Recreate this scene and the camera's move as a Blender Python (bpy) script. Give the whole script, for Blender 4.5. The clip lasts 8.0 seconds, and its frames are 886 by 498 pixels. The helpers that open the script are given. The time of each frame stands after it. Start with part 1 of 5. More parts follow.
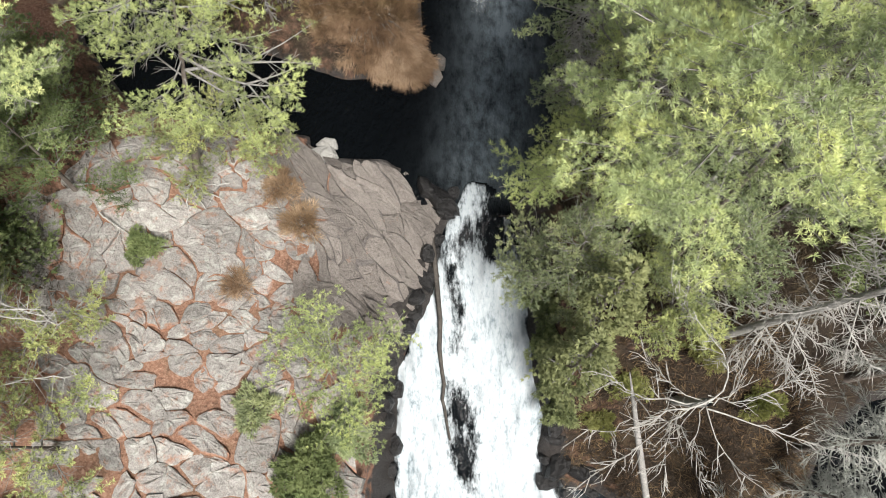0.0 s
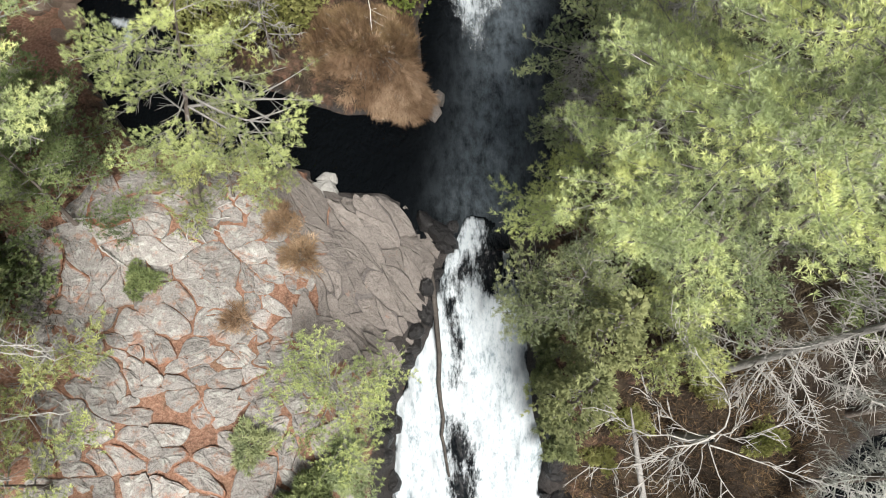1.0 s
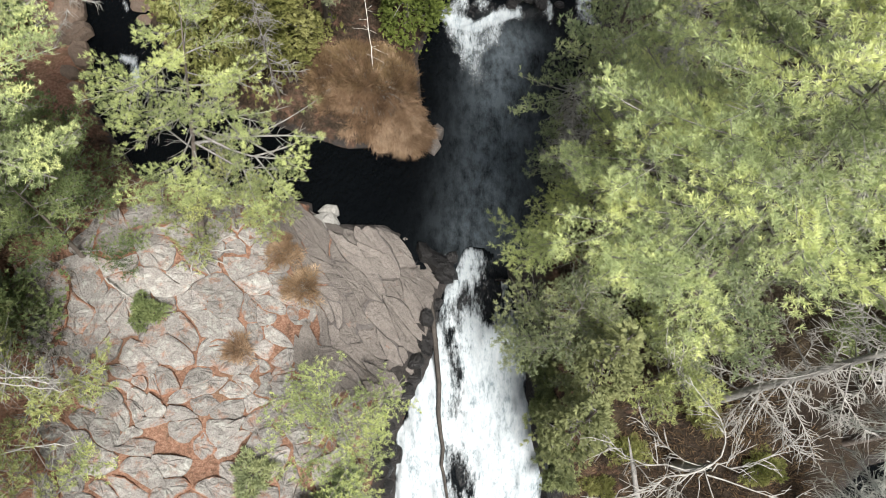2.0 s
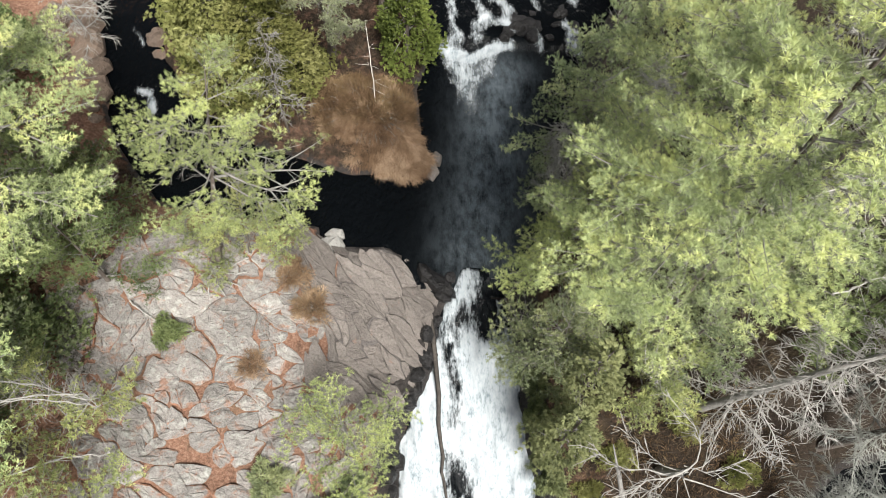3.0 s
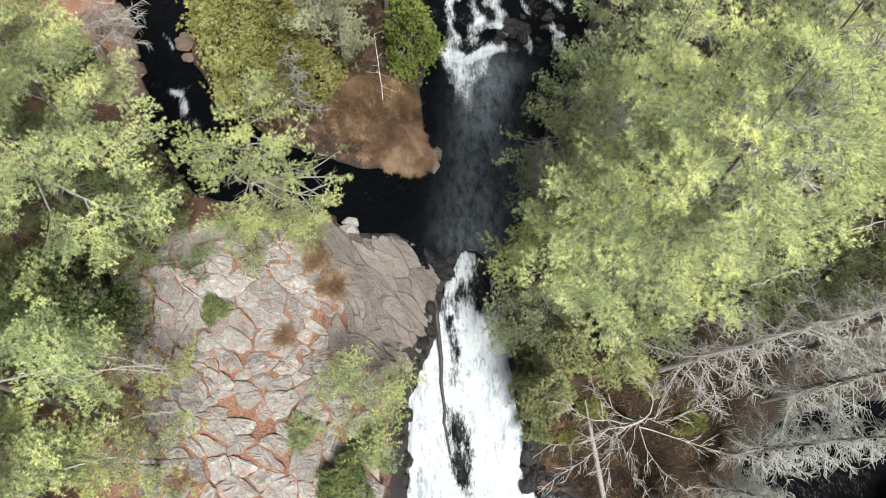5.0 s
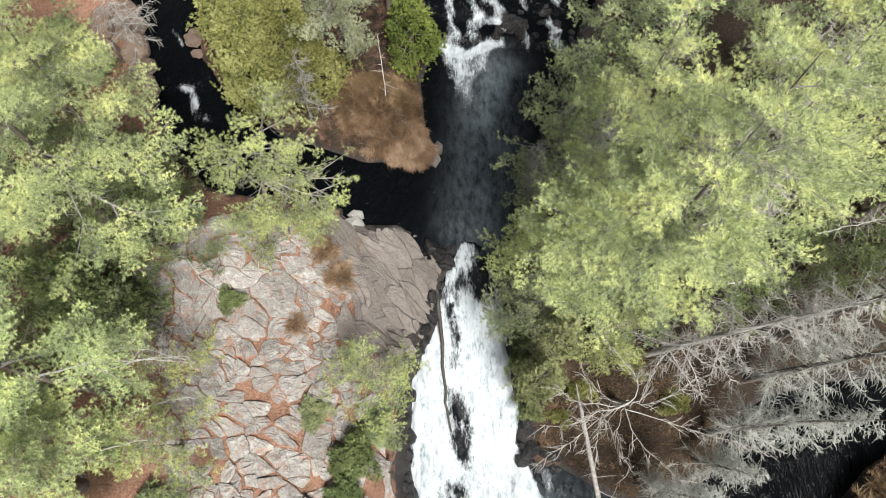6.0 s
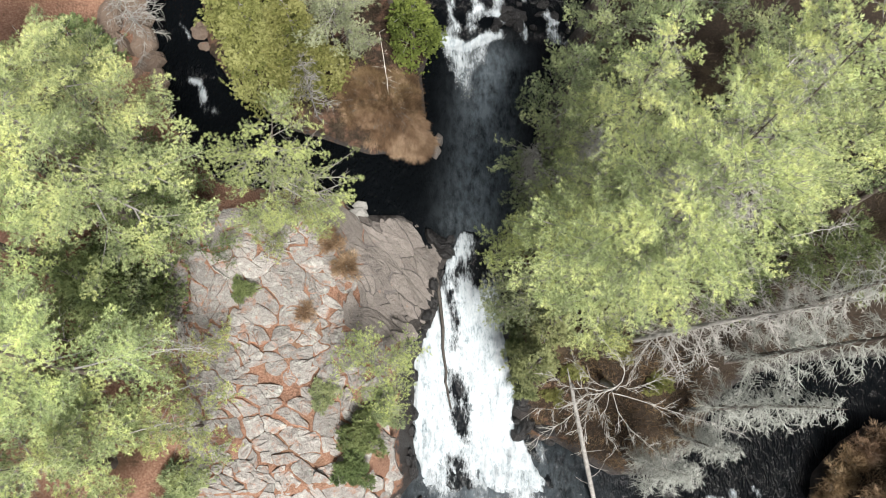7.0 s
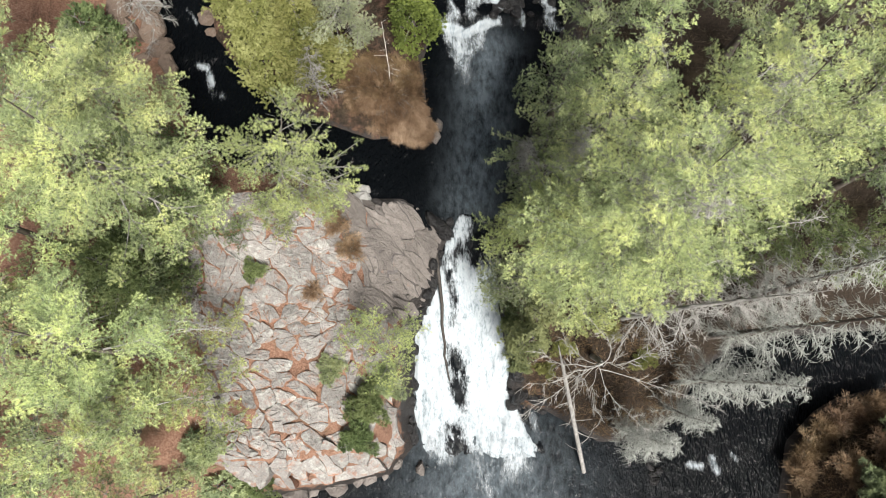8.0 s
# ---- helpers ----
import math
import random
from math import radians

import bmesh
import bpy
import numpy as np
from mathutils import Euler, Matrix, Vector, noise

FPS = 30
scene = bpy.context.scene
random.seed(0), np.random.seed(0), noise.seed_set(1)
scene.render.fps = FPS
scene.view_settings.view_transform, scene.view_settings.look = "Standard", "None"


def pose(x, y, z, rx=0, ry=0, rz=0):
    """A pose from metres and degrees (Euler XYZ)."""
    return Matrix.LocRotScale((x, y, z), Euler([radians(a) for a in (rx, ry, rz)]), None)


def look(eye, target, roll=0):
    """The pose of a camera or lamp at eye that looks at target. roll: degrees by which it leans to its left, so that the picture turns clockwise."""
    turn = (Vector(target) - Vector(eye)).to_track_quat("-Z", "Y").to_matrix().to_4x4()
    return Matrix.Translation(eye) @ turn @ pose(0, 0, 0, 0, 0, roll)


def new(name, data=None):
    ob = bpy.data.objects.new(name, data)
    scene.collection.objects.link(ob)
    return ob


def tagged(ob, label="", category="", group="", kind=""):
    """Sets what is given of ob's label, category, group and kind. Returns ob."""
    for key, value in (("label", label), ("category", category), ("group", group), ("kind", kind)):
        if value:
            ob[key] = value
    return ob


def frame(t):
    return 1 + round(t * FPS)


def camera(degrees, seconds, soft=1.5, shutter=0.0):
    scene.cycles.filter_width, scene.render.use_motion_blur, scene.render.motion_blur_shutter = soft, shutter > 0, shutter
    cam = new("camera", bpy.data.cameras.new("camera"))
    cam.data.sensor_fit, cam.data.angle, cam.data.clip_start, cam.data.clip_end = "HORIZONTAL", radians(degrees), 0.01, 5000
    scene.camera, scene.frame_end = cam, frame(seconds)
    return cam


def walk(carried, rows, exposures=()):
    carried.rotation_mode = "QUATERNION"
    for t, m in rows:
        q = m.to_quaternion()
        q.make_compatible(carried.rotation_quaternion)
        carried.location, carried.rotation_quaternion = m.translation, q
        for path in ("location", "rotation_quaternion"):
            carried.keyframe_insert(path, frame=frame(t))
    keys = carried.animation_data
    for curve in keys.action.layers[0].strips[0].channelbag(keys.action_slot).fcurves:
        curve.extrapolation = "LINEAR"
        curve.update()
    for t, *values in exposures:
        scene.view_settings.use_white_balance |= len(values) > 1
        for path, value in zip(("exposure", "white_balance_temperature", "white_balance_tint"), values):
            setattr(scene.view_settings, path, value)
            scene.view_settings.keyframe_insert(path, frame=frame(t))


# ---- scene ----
cam = camera(68.9, 8.0, soft=1.0)
PATH = [
    (0, (0.146, -0.027, 16.273), (0.134, 0.639, 14.387), 0.0),
    (0.5, (0.148, 0.004, 16.267), (0.136, 0.716, 14.398), 0.1),
    (1, (0.08, 0.042, 16.34), (0.076, 0.797, 14.487), 0.7),
    (1.5, (0.066, 0.066, 16.41), (0.063, 0.864, 14.576), 0.8),
    (3, (0.059, -0.164, 18.073), (0.061, 0.687, 16.263), 0.6),
    (3.5, (0.052, -0.287, 19.041), (0.054, 0.541, 17.22), 0.7),
    (4, (0.013, -0.403, 19.824), (0.019, 0.39, 17.988), 0.7),
    (4.5, (-0.033, -0.49, 20.638), (-0.024, 0.267, 18.787), 0.8),
    (6, (-0.135, -0.089, 22.972), (-0.123, 0.535, 21.071), 1.0),
    (6.5, (-0.126, 0.275, 23.739), (-0.116, 0.842, 21.821), 0.9),
    (7, (-0.13, 0.611, 24.495), (-0.12, 1.118, 22.561), 1.0),
    (7.5, (-0.14, 0.877, 25.247), (-0.129, 1.327, 23.298), 1.4),
    (8, (-0.153, 1.09, 25.991), (-0.14, 1.482, 24.03), 1.9),
]
walk(cam, [(t, look(eye, target, roll)) for t, eye, target, roll in PATH])

# ---- world and light ----
world = bpy.data.worlds.new("sky")
scene.world = world
world.use_nodes = True
wn = world.node_tree.nodes
sky = wn.new("ShaderNodeTexSky")
sky.sky_type = "NISHITA"
sky.sun_disc = False
sky.sun_elevation, sky.sun_rotation = radians(57), radians(155)
sky.air_density, sky.dust_density, sky.ozone_density = 1.0, 3.0, 1.0
haze = wn.new("ShaderNodeHueSaturation")
haze.inputs["Saturation"].default_value = 0.35
world.node_tree.links.new(sky.outputs[0], haze.inputs["Color"])
world.node_tree.links.new(haze.outputs[0], wn["Background"].inputs[0])
wn["Background"].inputs[1].default_value = 0.056
sun = new("sun", bpy.data.lights.new("sun", "SUN"))
sun.data.energy, sun.data.angle, sun.data.color = 4.6, radians(20), (1.0, 0.96, 0.9)
sun.matrix_world = look((8, -17, 29), (0, 0, 0))
scene.view_settings.exposure = 1.04


# ---- materials ----
def material(name, rough=0.8, spec=0.3):
    m = bpy.data.materials.new(name)
    m.use_nodes = True
    b = m.node_tree.nodes["Principled BSDF"]
    b.inputs["Roughness"].default_value = rough
    b.inputs["Specular IOR Level"].default_value = spec
    return m, m.node_tree.nodes, m.node_tree.links, b


def link_noise(nodes, links, scale, detail=4.0, rough=0.6, stretch=None, vector="Object"):
    tc = nodes.new("ShaderNodeTexCoord")
    n = nodes.new("ShaderNodeTexNoise")
    n.inputs["Scale"].default_value = scale
    n.inputs["Detail"].default_value = detail
    n.inputs["Roughness"].default_value = rough
    if vector == "World":
        geo = nodes.new("ShaderNodeNewGeometry")
        src = geo.outputs["Position"]
    else:
        src = tc.outputs[vector]
    if stretch:
        mp = nodes.new("ShaderNodeMapping")
        mp.inputs["Scale"].default_value = stretch
        links.new(src, mp.inputs[0])
        src = mp.outputs[0]
    links.new(src, n.inputs["Vector"])
    return n.outputs["Fac"]


def ramp(nodes, links, fac, stops):
    r = nodes.new("ShaderNodeValToRGB")
    e = r.color_ramp.elements
    while len(e) < len(stops):
        e.new(0.5)
    for el, (p, c) in zip(e, stops):
        el.position, el.color = p, (*c, 1)
    links.new(fac, r.inputs[0])
    return r.outputs[0]


def blend(nodes, links, fac, a, b, mode="MIX"):
    m = nodes.new("ShaderNodeMix")
    m.data_type, m.blend_type = "RGBA", mode
    for v, i in ((fac, 0), (a, 6), (b, 7)):
        if hasattr(v, "links"):
            links.new(v, m.inputs[i])
        else:
            m.inputs[i].default_value = v if i == 0 else (*v, 1)
    return m.outputs[2]


def maths(nodes, links, op, a, b=0.0, c=0.0, clamp=False):
    m = nodes.new("ShaderNodeMath")
    m.operation, m.use_clamp = op, clamp
    for i, v in enumerate((a, b, c)):
        if hasattr(v, "links"):
            links.new(v, m.inputs[i])
        else:
            m.inputs[i].default_value = v
    return m.outputs[0]


def bump(nodes, links, bsdf, height, strength, distance):
    bp = nodes.new("ShaderNodeBump")
    bp.inputs["Strength"].default_value = strength
    bp.inputs["Distance"].default_value = distance
    links.new(height, bp.inputs["Height"])
    links.new(bp.outputs[0], bsdf.inputs["Normal"])


def foliage(name, dark, mid, light, trans=0.35):
    m, n, l, b = material(name, 0.6, 0.25)
    geo = n.new("ShaderNodeNewGeometry")
    oi = n.new("ShaderNodeObjectInfo")
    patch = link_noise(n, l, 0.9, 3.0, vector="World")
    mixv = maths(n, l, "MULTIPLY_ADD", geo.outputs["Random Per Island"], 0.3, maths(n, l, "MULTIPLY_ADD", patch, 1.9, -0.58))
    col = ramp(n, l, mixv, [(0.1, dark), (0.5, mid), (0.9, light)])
    hs = n.new("ShaderNodeHueSaturation")
    l.new(col, hs.inputs["Color"])
    l.new(maths(n, l, "MULTIPLY_ADD", oi.outputs["Random"], 0.02, 0.497), hs.inputs["Hue"])
    l.new(maths(n, l, "MULTIPLY_ADD", oi.outputs["Random"], 0.3, 0.85), hs.inputs["Value"])
    l.new(hs.outputs[0], b.inputs["Base Color"])
    tr = n.new("ShaderNodeBsdfTranslucent")
    l.new(hs.outputs[0], tr.inputs[0])
    mx = n.new("ShaderNodeMixShader")
    mx.inputs[0].default_value = trans
    l.new(b.outputs[0], mx.inputs[1])
    l.new(tr.outputs[0], mx.inputs[2])
    l.new(mx.outputs[0], n["Material Output"].inputs[0])
    return m


# PINE_BRIGHT has sunlight in its colour; PINE_GREEN, PINE_DARK double as shaded copies
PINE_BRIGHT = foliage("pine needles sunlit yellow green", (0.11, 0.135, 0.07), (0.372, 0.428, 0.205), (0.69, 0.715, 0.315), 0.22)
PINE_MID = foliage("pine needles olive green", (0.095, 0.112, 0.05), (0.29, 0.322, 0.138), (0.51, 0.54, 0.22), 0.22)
PINE_GREEN = foliage("pine needles mid green, also as shaded copy", (0.085, 0.107, 0.057), (0.225, 0.265, 0.14), (0.405, 0.44, 0.22), 0.25)
PINE_DARK = foliage("dark green needles, also as shaded copy", (0.06, 0.082, 0.036), (0.15, 0.185, 0.075), (0.27, 0.31, 0.135))
PINE_GREY = foliage("grey green needles", (0.15, 0.17, 0.1), (0.29, 0.32, 0.19), (0.42, 0.45, 0.29))
CEDAR_OLIVE = foliage("olive cedar sprays", (0.09, 0.1, 0.026), (0.2, 0.2, 0.065), (0.32, 0.315, 0.13))
CEDAR_GREEN = foliage("bright green cedar sprays", (0.055, 0.07, 0.015), (0.13, 0.152, 0.035), (0.215, 0.24, 0.06))
LEAF_PALE = foliage("pale yellow green needles", (0.13, 0.155, 0.068), (0.32, 0.36, 0.15), (0.55, 0.575, 0.23))
SOFT = foliage("soft olive green needles", (0.085, 0.1, 0.048), (0.2, 0.222, 0.10), (0.345, 0.37, 0.17))
RUSSET = foliage("dry rust brown grass", (0.055, 0.033, 0.02), (0.13, 0.08, 0.045), (0.26, 0.18, 0.10), 0.12)
SEDGE = foliage("dry russet shrub stems", (0.085, 0.052, 0.031), (0.225, 0.145, 0.088), (0.46, 0.34, 0.235), 0.15)
# brush brown is lowered so that its colour holds the shade of the trees
SHADED_BRUSH = foliage("shade-darkened dead brown brush", (0.02, 0.015, 0.01), (0.055, 0.04, 0.026), (0.13, 0.095, 0.062), 0.1)


def bark(name, a, b_, c, scale=6.0):
    m, n, l, b = material(name, 0.9, 0.2)
    f = link_noise(n, l, scale, 5.0, 0.65, (1, 1, 0.35), "World")
    g = link_noise(n, l, scale * 5, 3.0, 0.6, None, "World")
    col = ramp(n, l, f, [(0.3, a), (0.5, b_), (0.72, c)])
    l.new(blend(n, l, 0.35, col, ramp(n, l, g, [(0.35, a), (0.7, c)])), b.inputs["Base Color"])
    bump(n, l, b, g, 0.6, 0.02)
    return m


BARK = bark("grey brown pine bark", (0.05, 0.04, 0.034), (0.12, 0.1, 0.085), (0.21, 0.185, 0.165))
TWIG = bark("pale grey twig bark", (0.1, 0.096, 0.09), (0.2, 0.193, 0.182), (0.34, 0.33, 0.312))
DEADWOOD = bark("weathered bleached deadwood", (0.155, 0.15, 0.14), (0.3, 0.293, 0.275), (0.46, 0.447, 0.418))
LICHEN = bark("lichen hung grey twigs", (0.165, 0.173, 0.157), (0.31, 0.322, 0.294), (0.48, 0.492, 0.455))
WETWOOD = bark("wet blackened log", (0.02, 0.018, 0.016), (0.045, 0.04, 0.036), (0.09, 0.08, 0.07))
BIRCH = bark("white birch bark", (0.45, 0.42, 0.37), (0.70, 0.68, 0.62), (0.80, 0.78, 0.73))


def rock_material(name, base, dark, light, lichen, lichen_at, rough=0.85, litter=0.62):
    m, n, l, b = material(name, rough, 0.3)
    oi = n.new("ShaderNodeObjectInfo")
    f1 = link_noise(n, l, 1.6, 6.0, 0.65, None, "World")
    f2 = link_noise(n, l, 11.0, 5.0, 0.7, None, "World")
    f3 = link_noise(n, l, 4.2, 6.0, 0.7, None, "World")
    col = ramp(n, l, f1, [(0.3, dark), (0.5, base), (0.7, light)])
    col = blend(n, l, 0.45, col, ramp(n, l, f2, [(0.36, dark), (0.5, base), (0.64, light)]))
    f4 = link_noise(n, l, 34.0, 4.0, 0.7, None, "World")
    col = blend(n, l, 0.4, col, ramp(n, l, f4, [(0.40, dark), (0.5, base), (0.58, light)]))
    spots = maths(n, l, "MULTIPLY_ADD", f3, 7.0, -7.0 * lichen_at, clamp=True)
    col = blend(n, l, maths(n, l, "MULTIPLY", spots, 0.7), col, lichen)
    dust = maths(n, l, "MULTIPLY_ADD", link_noise(n, l, 2.7, 7.0, 0.75, None, "World"), 9.0, -9.0 * litter, clamp=True)
    col = blend(n, l, maths(n, l, "MULTIPLY", dust, 0.75), col, (0.24, 0.122, 0.078))
    at = n.new("ShaderNodeAttribute")
    at.attribute_name = "lap"
    drift = maths(n, l, "MULTIPLY_ADD", maths(n, l, "ADD", f3, f1), 1.5, -1.5)
    lap = maths(n, l, "MULTIPLY_ADD", maths(n, l, "ADD", at.outputs["Fac"], drift), 3.0, -2.2, clamp=True)
    lap = maths(n, l, "MULTIPLY", lap, maths(n, l, "MULTIPLY", at.outputs["Fac"], 4.0, clamp=True))
    col = blend(n, l, lap, col, ramp(n, l, f2, [(0.3, (0.17, 0.08, 0.048)), (0.55, (0.27, 0.135, 0.085)), (0.75, (0.36, 0.21, 0.14))]))
    hs = n.new("ShaderNodeHueSaturation")
    l.new(col, hs.inputs["Color"])
    l.new(maths(n, l, "MULTIPLY_ADD", oi.outputs["Random"], 0.4, 0.8), hs.inputs["Value"])
    l.new(hs.outputs[0], b.inputs["Base Color"])
    geo = n.new("ShaderNodeNewGeometry")
    vo = n.new("ShaderNodeTexVoronoi")
    vo.feature = "DISTANCE_TO_EDGE"
    vo.inputs["Scale"].default_value = 0.9
    warp = n.new("ShaderNodeVectorMath")
    warp.operation = "MULTIPLY_ADD"
    nt = n.new("ShaderNodeTexNoise")
    nt.inputs["Scale"].default_value = 1.7
    nt.inputs["Detail"].default_value = 4.0
    l.new(geo.outputs["Position"], nt.inputs["Vector"])
    l.new(nt.outputs["Color"], warp.inputs[0])
    warp.inputs[1].default_value = (0.7, 0.7, 0.7)
    l.new(geo.outputs["Position"], warp.inputs[2])
    l.new(warp.outputs[0], vo.inputs["Vector"])
    crack = maths(n, l, "MULTIPLY", vo.outputs["Distance"], 22.0, clamp=True)
    relief = maths(n, l, "ADD", maths(n, l, "ADD", f3, maths(n, l, "MULTIPLY", f2, 0.5)), maths(n, l, "MULTIPLY", crack, 0.1))
    bump(n, l, b, relief, 0.9, 0.11)
    return m


ROCK = rock_material("pale lichened ledge rock", (0.21, 0.196, 0.183), (0.108, 0.1, 0.093), (0.315, 0.298, 0.28), (0.36, 0.37, 0.338), 0.51, 0.85, 0.535)
SLAB = rock_material("grey brown slab rock", (0.15, 0.132, 0.12), (0.08, 0.07, 0.064), (0.21, 0.19, 0.172), (0.25, 0.238, 0.218), 0.6, 0.8, 0.62)
WETROCK = rock_material("wet black river rock", (0.012, 0.0115, 0.012), (0.005, 0.005, 0.005), (0.022, 0.0205, 0.0195), (0.034, 0.032, 0.03), 0.68, 0.4, 0.95)
BOULDER = rock_material("clean pale boulder", (0.25, 0.245, 0.23), (0.16, 0.155, 0.145), (0.33, 0.325, 0.305), (0.35, 0.36, 0.33), 0.6, 0.85, 0.9)


def ground_material():
    m, n, l, b = material("rust pine litter and shade-darkened soil", 0.95, 0.15)
    a = link_noise(n, l, 0.5, 6.0, 0.65, None, "World")
    f = link_noise(n, l, 14.0, 5.0, 0.75, None, "World")
    g = link_noise(n, l, 2.4, 5.0, 0.65, None, "World")
    litter = ramp(n, l, f, [(0.3, (0.10, 0.054, 0.038)), (0.5, (0.20, 0.112, 0.076)), (0.72, (0.33, 0.215, 0.16))])
    # soil is near black: the shade under the trees is put into its colour
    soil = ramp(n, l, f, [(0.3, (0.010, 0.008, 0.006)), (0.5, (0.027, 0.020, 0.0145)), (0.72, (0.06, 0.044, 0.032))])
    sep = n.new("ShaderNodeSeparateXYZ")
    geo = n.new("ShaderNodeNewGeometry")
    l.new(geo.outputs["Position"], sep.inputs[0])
    # east, isle: where the soil with painted tree shade takes over
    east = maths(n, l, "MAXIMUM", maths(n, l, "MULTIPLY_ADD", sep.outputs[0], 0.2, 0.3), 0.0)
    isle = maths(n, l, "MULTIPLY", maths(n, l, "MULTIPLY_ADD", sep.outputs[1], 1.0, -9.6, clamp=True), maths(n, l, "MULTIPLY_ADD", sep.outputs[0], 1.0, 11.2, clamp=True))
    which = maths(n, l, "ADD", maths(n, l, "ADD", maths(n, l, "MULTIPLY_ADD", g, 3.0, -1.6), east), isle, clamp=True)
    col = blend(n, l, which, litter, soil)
    col = blend(n, l, maths(n, l, "MULTIPLY_ADD", a, 4.0, -2.3, clamp=True), col, (0.10, 0.075, 0.045))
    ab = n.new("ShaderNodeAttribute")
    ab.attribute_name = "bedrock"
    bed = maths(n, l, "MULTIPLY_ADD", maths(n, l, "ADD", ab.outputs["Fac"], maths(n, l, "MULTIPLY_ADD", g, 1.0, -0.5)), 4.0, -1.5, clamp=True)
    col = blend(n, l, bed, col, ramp(n, l, f, [(0.3, (0.06, 0.053, 0.05)), (0.5, (0.11, 0.10, 0.095)), (0.72, (0.165, 0.15, 0.143))]))
    at = n.new("ShaderNodeAttribute")
    at.attribute_name = "stone"
    edge = maths(n, l, "MULTIPLY_ADD", maths(n, l, "ADD", at.outputs["Fac"], maths(n, l, "MULTIPLY_ADD", g, 1.2, -0.6)), 5.0, -2.2, clamp=True)
    col = blend(n, l, edge, col, ramp(n, l, f, [(0.3, (0.012, 0.011, 0.011)), (0.55, (0.035, 0.031, 0.029)), (0.75, (0.075, 0.066, 0.06))]))
    l.new(maths(n, l, "MULTIPLY_ADD", edge, -0.5, 0.95), b.inputs["Roughness"])
    l.new(col, b.inputs["Base Color"])
    bump(n, l, b, maths(n, l, "ADD", f, g), 0.9, 0.07)
    return m


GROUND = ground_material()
SOIL = rock_material("bare tan soil", (0.14, 0.104, 0.08), (0.085, 0.06, 0.044), (0.19, 0.148, 0.12), (0.185, 0.158, 0.136), 0.6, 0.95, 0.6)


def water_material(name, foam=False, sheet=False):
    m, n, l, b = material(name, 0.16 if foam else 0.06, 0.22 if foam else 0.13)
    b.inputs["IOR"].default_value = 1.33
    b.inputs["Base Color"].default_value = (0.003, 0.004, 0.005, 1)
    if not foam:
        at = n.new("ShaderNodeAttribute")
        at.attribute_name = "bubbles"
        cloud = maths(n, l, "MULTIPLY_ADD", link_noise(n, l, 5.0, 5.0, 0.7, (1.0, 0.45, 1), "World"), 0.55, maths(n, l, "MULTIPLY", link_noise(n, l, 1.3, 7.0, 0.68, (1.0, 0.6, 1), "World"), 0.5))
        l.new(blend(n, l, maths(n, l, "MULTIPLY", at.outputs["Fac"], maths(n, l, "MULTIPLY_ADD", cloud, 3.8, -1.35, clamp=True)), (0.0015, 0.002, 0.0025), (0.112, 0.135, 0.152)), b.inputs["Base Color"])
    r1 = link_noise(n, l, 2.2, 4.0, 0.6, (1.0, 0.55, 1), "World")
    r2 = link_noise(n, l, 9.0, 3.0, 0.6, (1.0, 0.5, 1), "World")
    r3 = link_noise(n, l, 26.0, 2.0, 0.5, (1.0, 0.35, 1), "World")
    h = maths(n, l, "ADD", maths(n, l, "ADD", r1, maths(n, l, "MULTIPLY", r2, 0.42)), maths(n, l, "MULTIPLY", r3, 0.07))
    bump(n, l, b, h, 0.75, 0.2)
    if foam:
        at = n.new("ShaderNodeAttribute")
        at.attribute_name = "foam"
        s1 = link_noise(n, l, 3.2, 6.0, 0.7, (1.0, 0.28, 0.4), "World")
        s2 = link_noise(n, l, 12.0, 5.0, 0.75, (1.0, 0.4, 0.5), "World")
        k = maths(n, l, "ADD", maths(n, l, "MULTIPLY_ADD", s1, 3.6, -1.8), maths(n, l, "MULTIPLY_ADD", s2, 2.4, -1.2))
        k = maths(n, l, "ADD", maths(n, l, "MULTIPLY_ADD", at.outputs["Fac"], 2.6, -0.85), k)
        k = maths(n, l, "MULTIPLY", k, 1.0, clamp=True)
        fcol = ramp(n, l, maths(n, l, "MULTIPLY_ADD", s2, 0.5, maths(n, l, "MULTIPLY", s1, 0.5)), [(0.38, (0.16, 0.195, 0.215)), (0.48, (0.315, 0.35, 0.37)), (0.6, (0.385, 0.415, 0.438))])
        white = n.new("ShaderNodeBsdfPrincipled")
        white.inputs["Roughness"].default_value = 0.9
        white.inputs["Specular IOR Level"].default_value = 0.1
        l.new(fcol, white.inputs["Base Color"])
        bp = n.new("ShaderNodeBump")
        bp.inputs["Strength"].default_value, bp.inputs["Distance"].default_value = 0.5, 0.08
        l.new(maths(n, l, "ADD", s1, s2), bp.inputs["Height"])
        l.new(bp.outputs[0], white.inputs["Normal"])
        mx = n.new("ShaderNodeMixShader")
        l.new(k, mx.inputs[0])
        if sheet:
            k2 = maths(n, l, "MULTIPLY_ADD", at.outputs["Fac"], 1.5, maths(n, l, "ADD", maths(n, l, "MULTIPLY_ADD", s1, 1.4, -0.7), maths(n, l, "MULTIPLY_ADD", s2, 1.6, -1.15)), clamp=True)
            l.new(maths(n, l, "MULTIPLY", k2, maths(n, l, "MULTIPLY", at.outputs["Fac"], 4.0, clamp=True)), mx.inputs[0])
            l.new(n.new("ShaderNodeBsdfTransparent").outputs[0], mx.inputs[1])
        else:
            l.new(b.outputs[0], mx.inputs[1])
        l.new(white.outputs[0], mx.inputs[2])
        l.new(mx.outputs[0], n["Material Output"].inputs[0])
    return m


WATER = water_material("dark river water")
FOAM = water_material("white water", True)
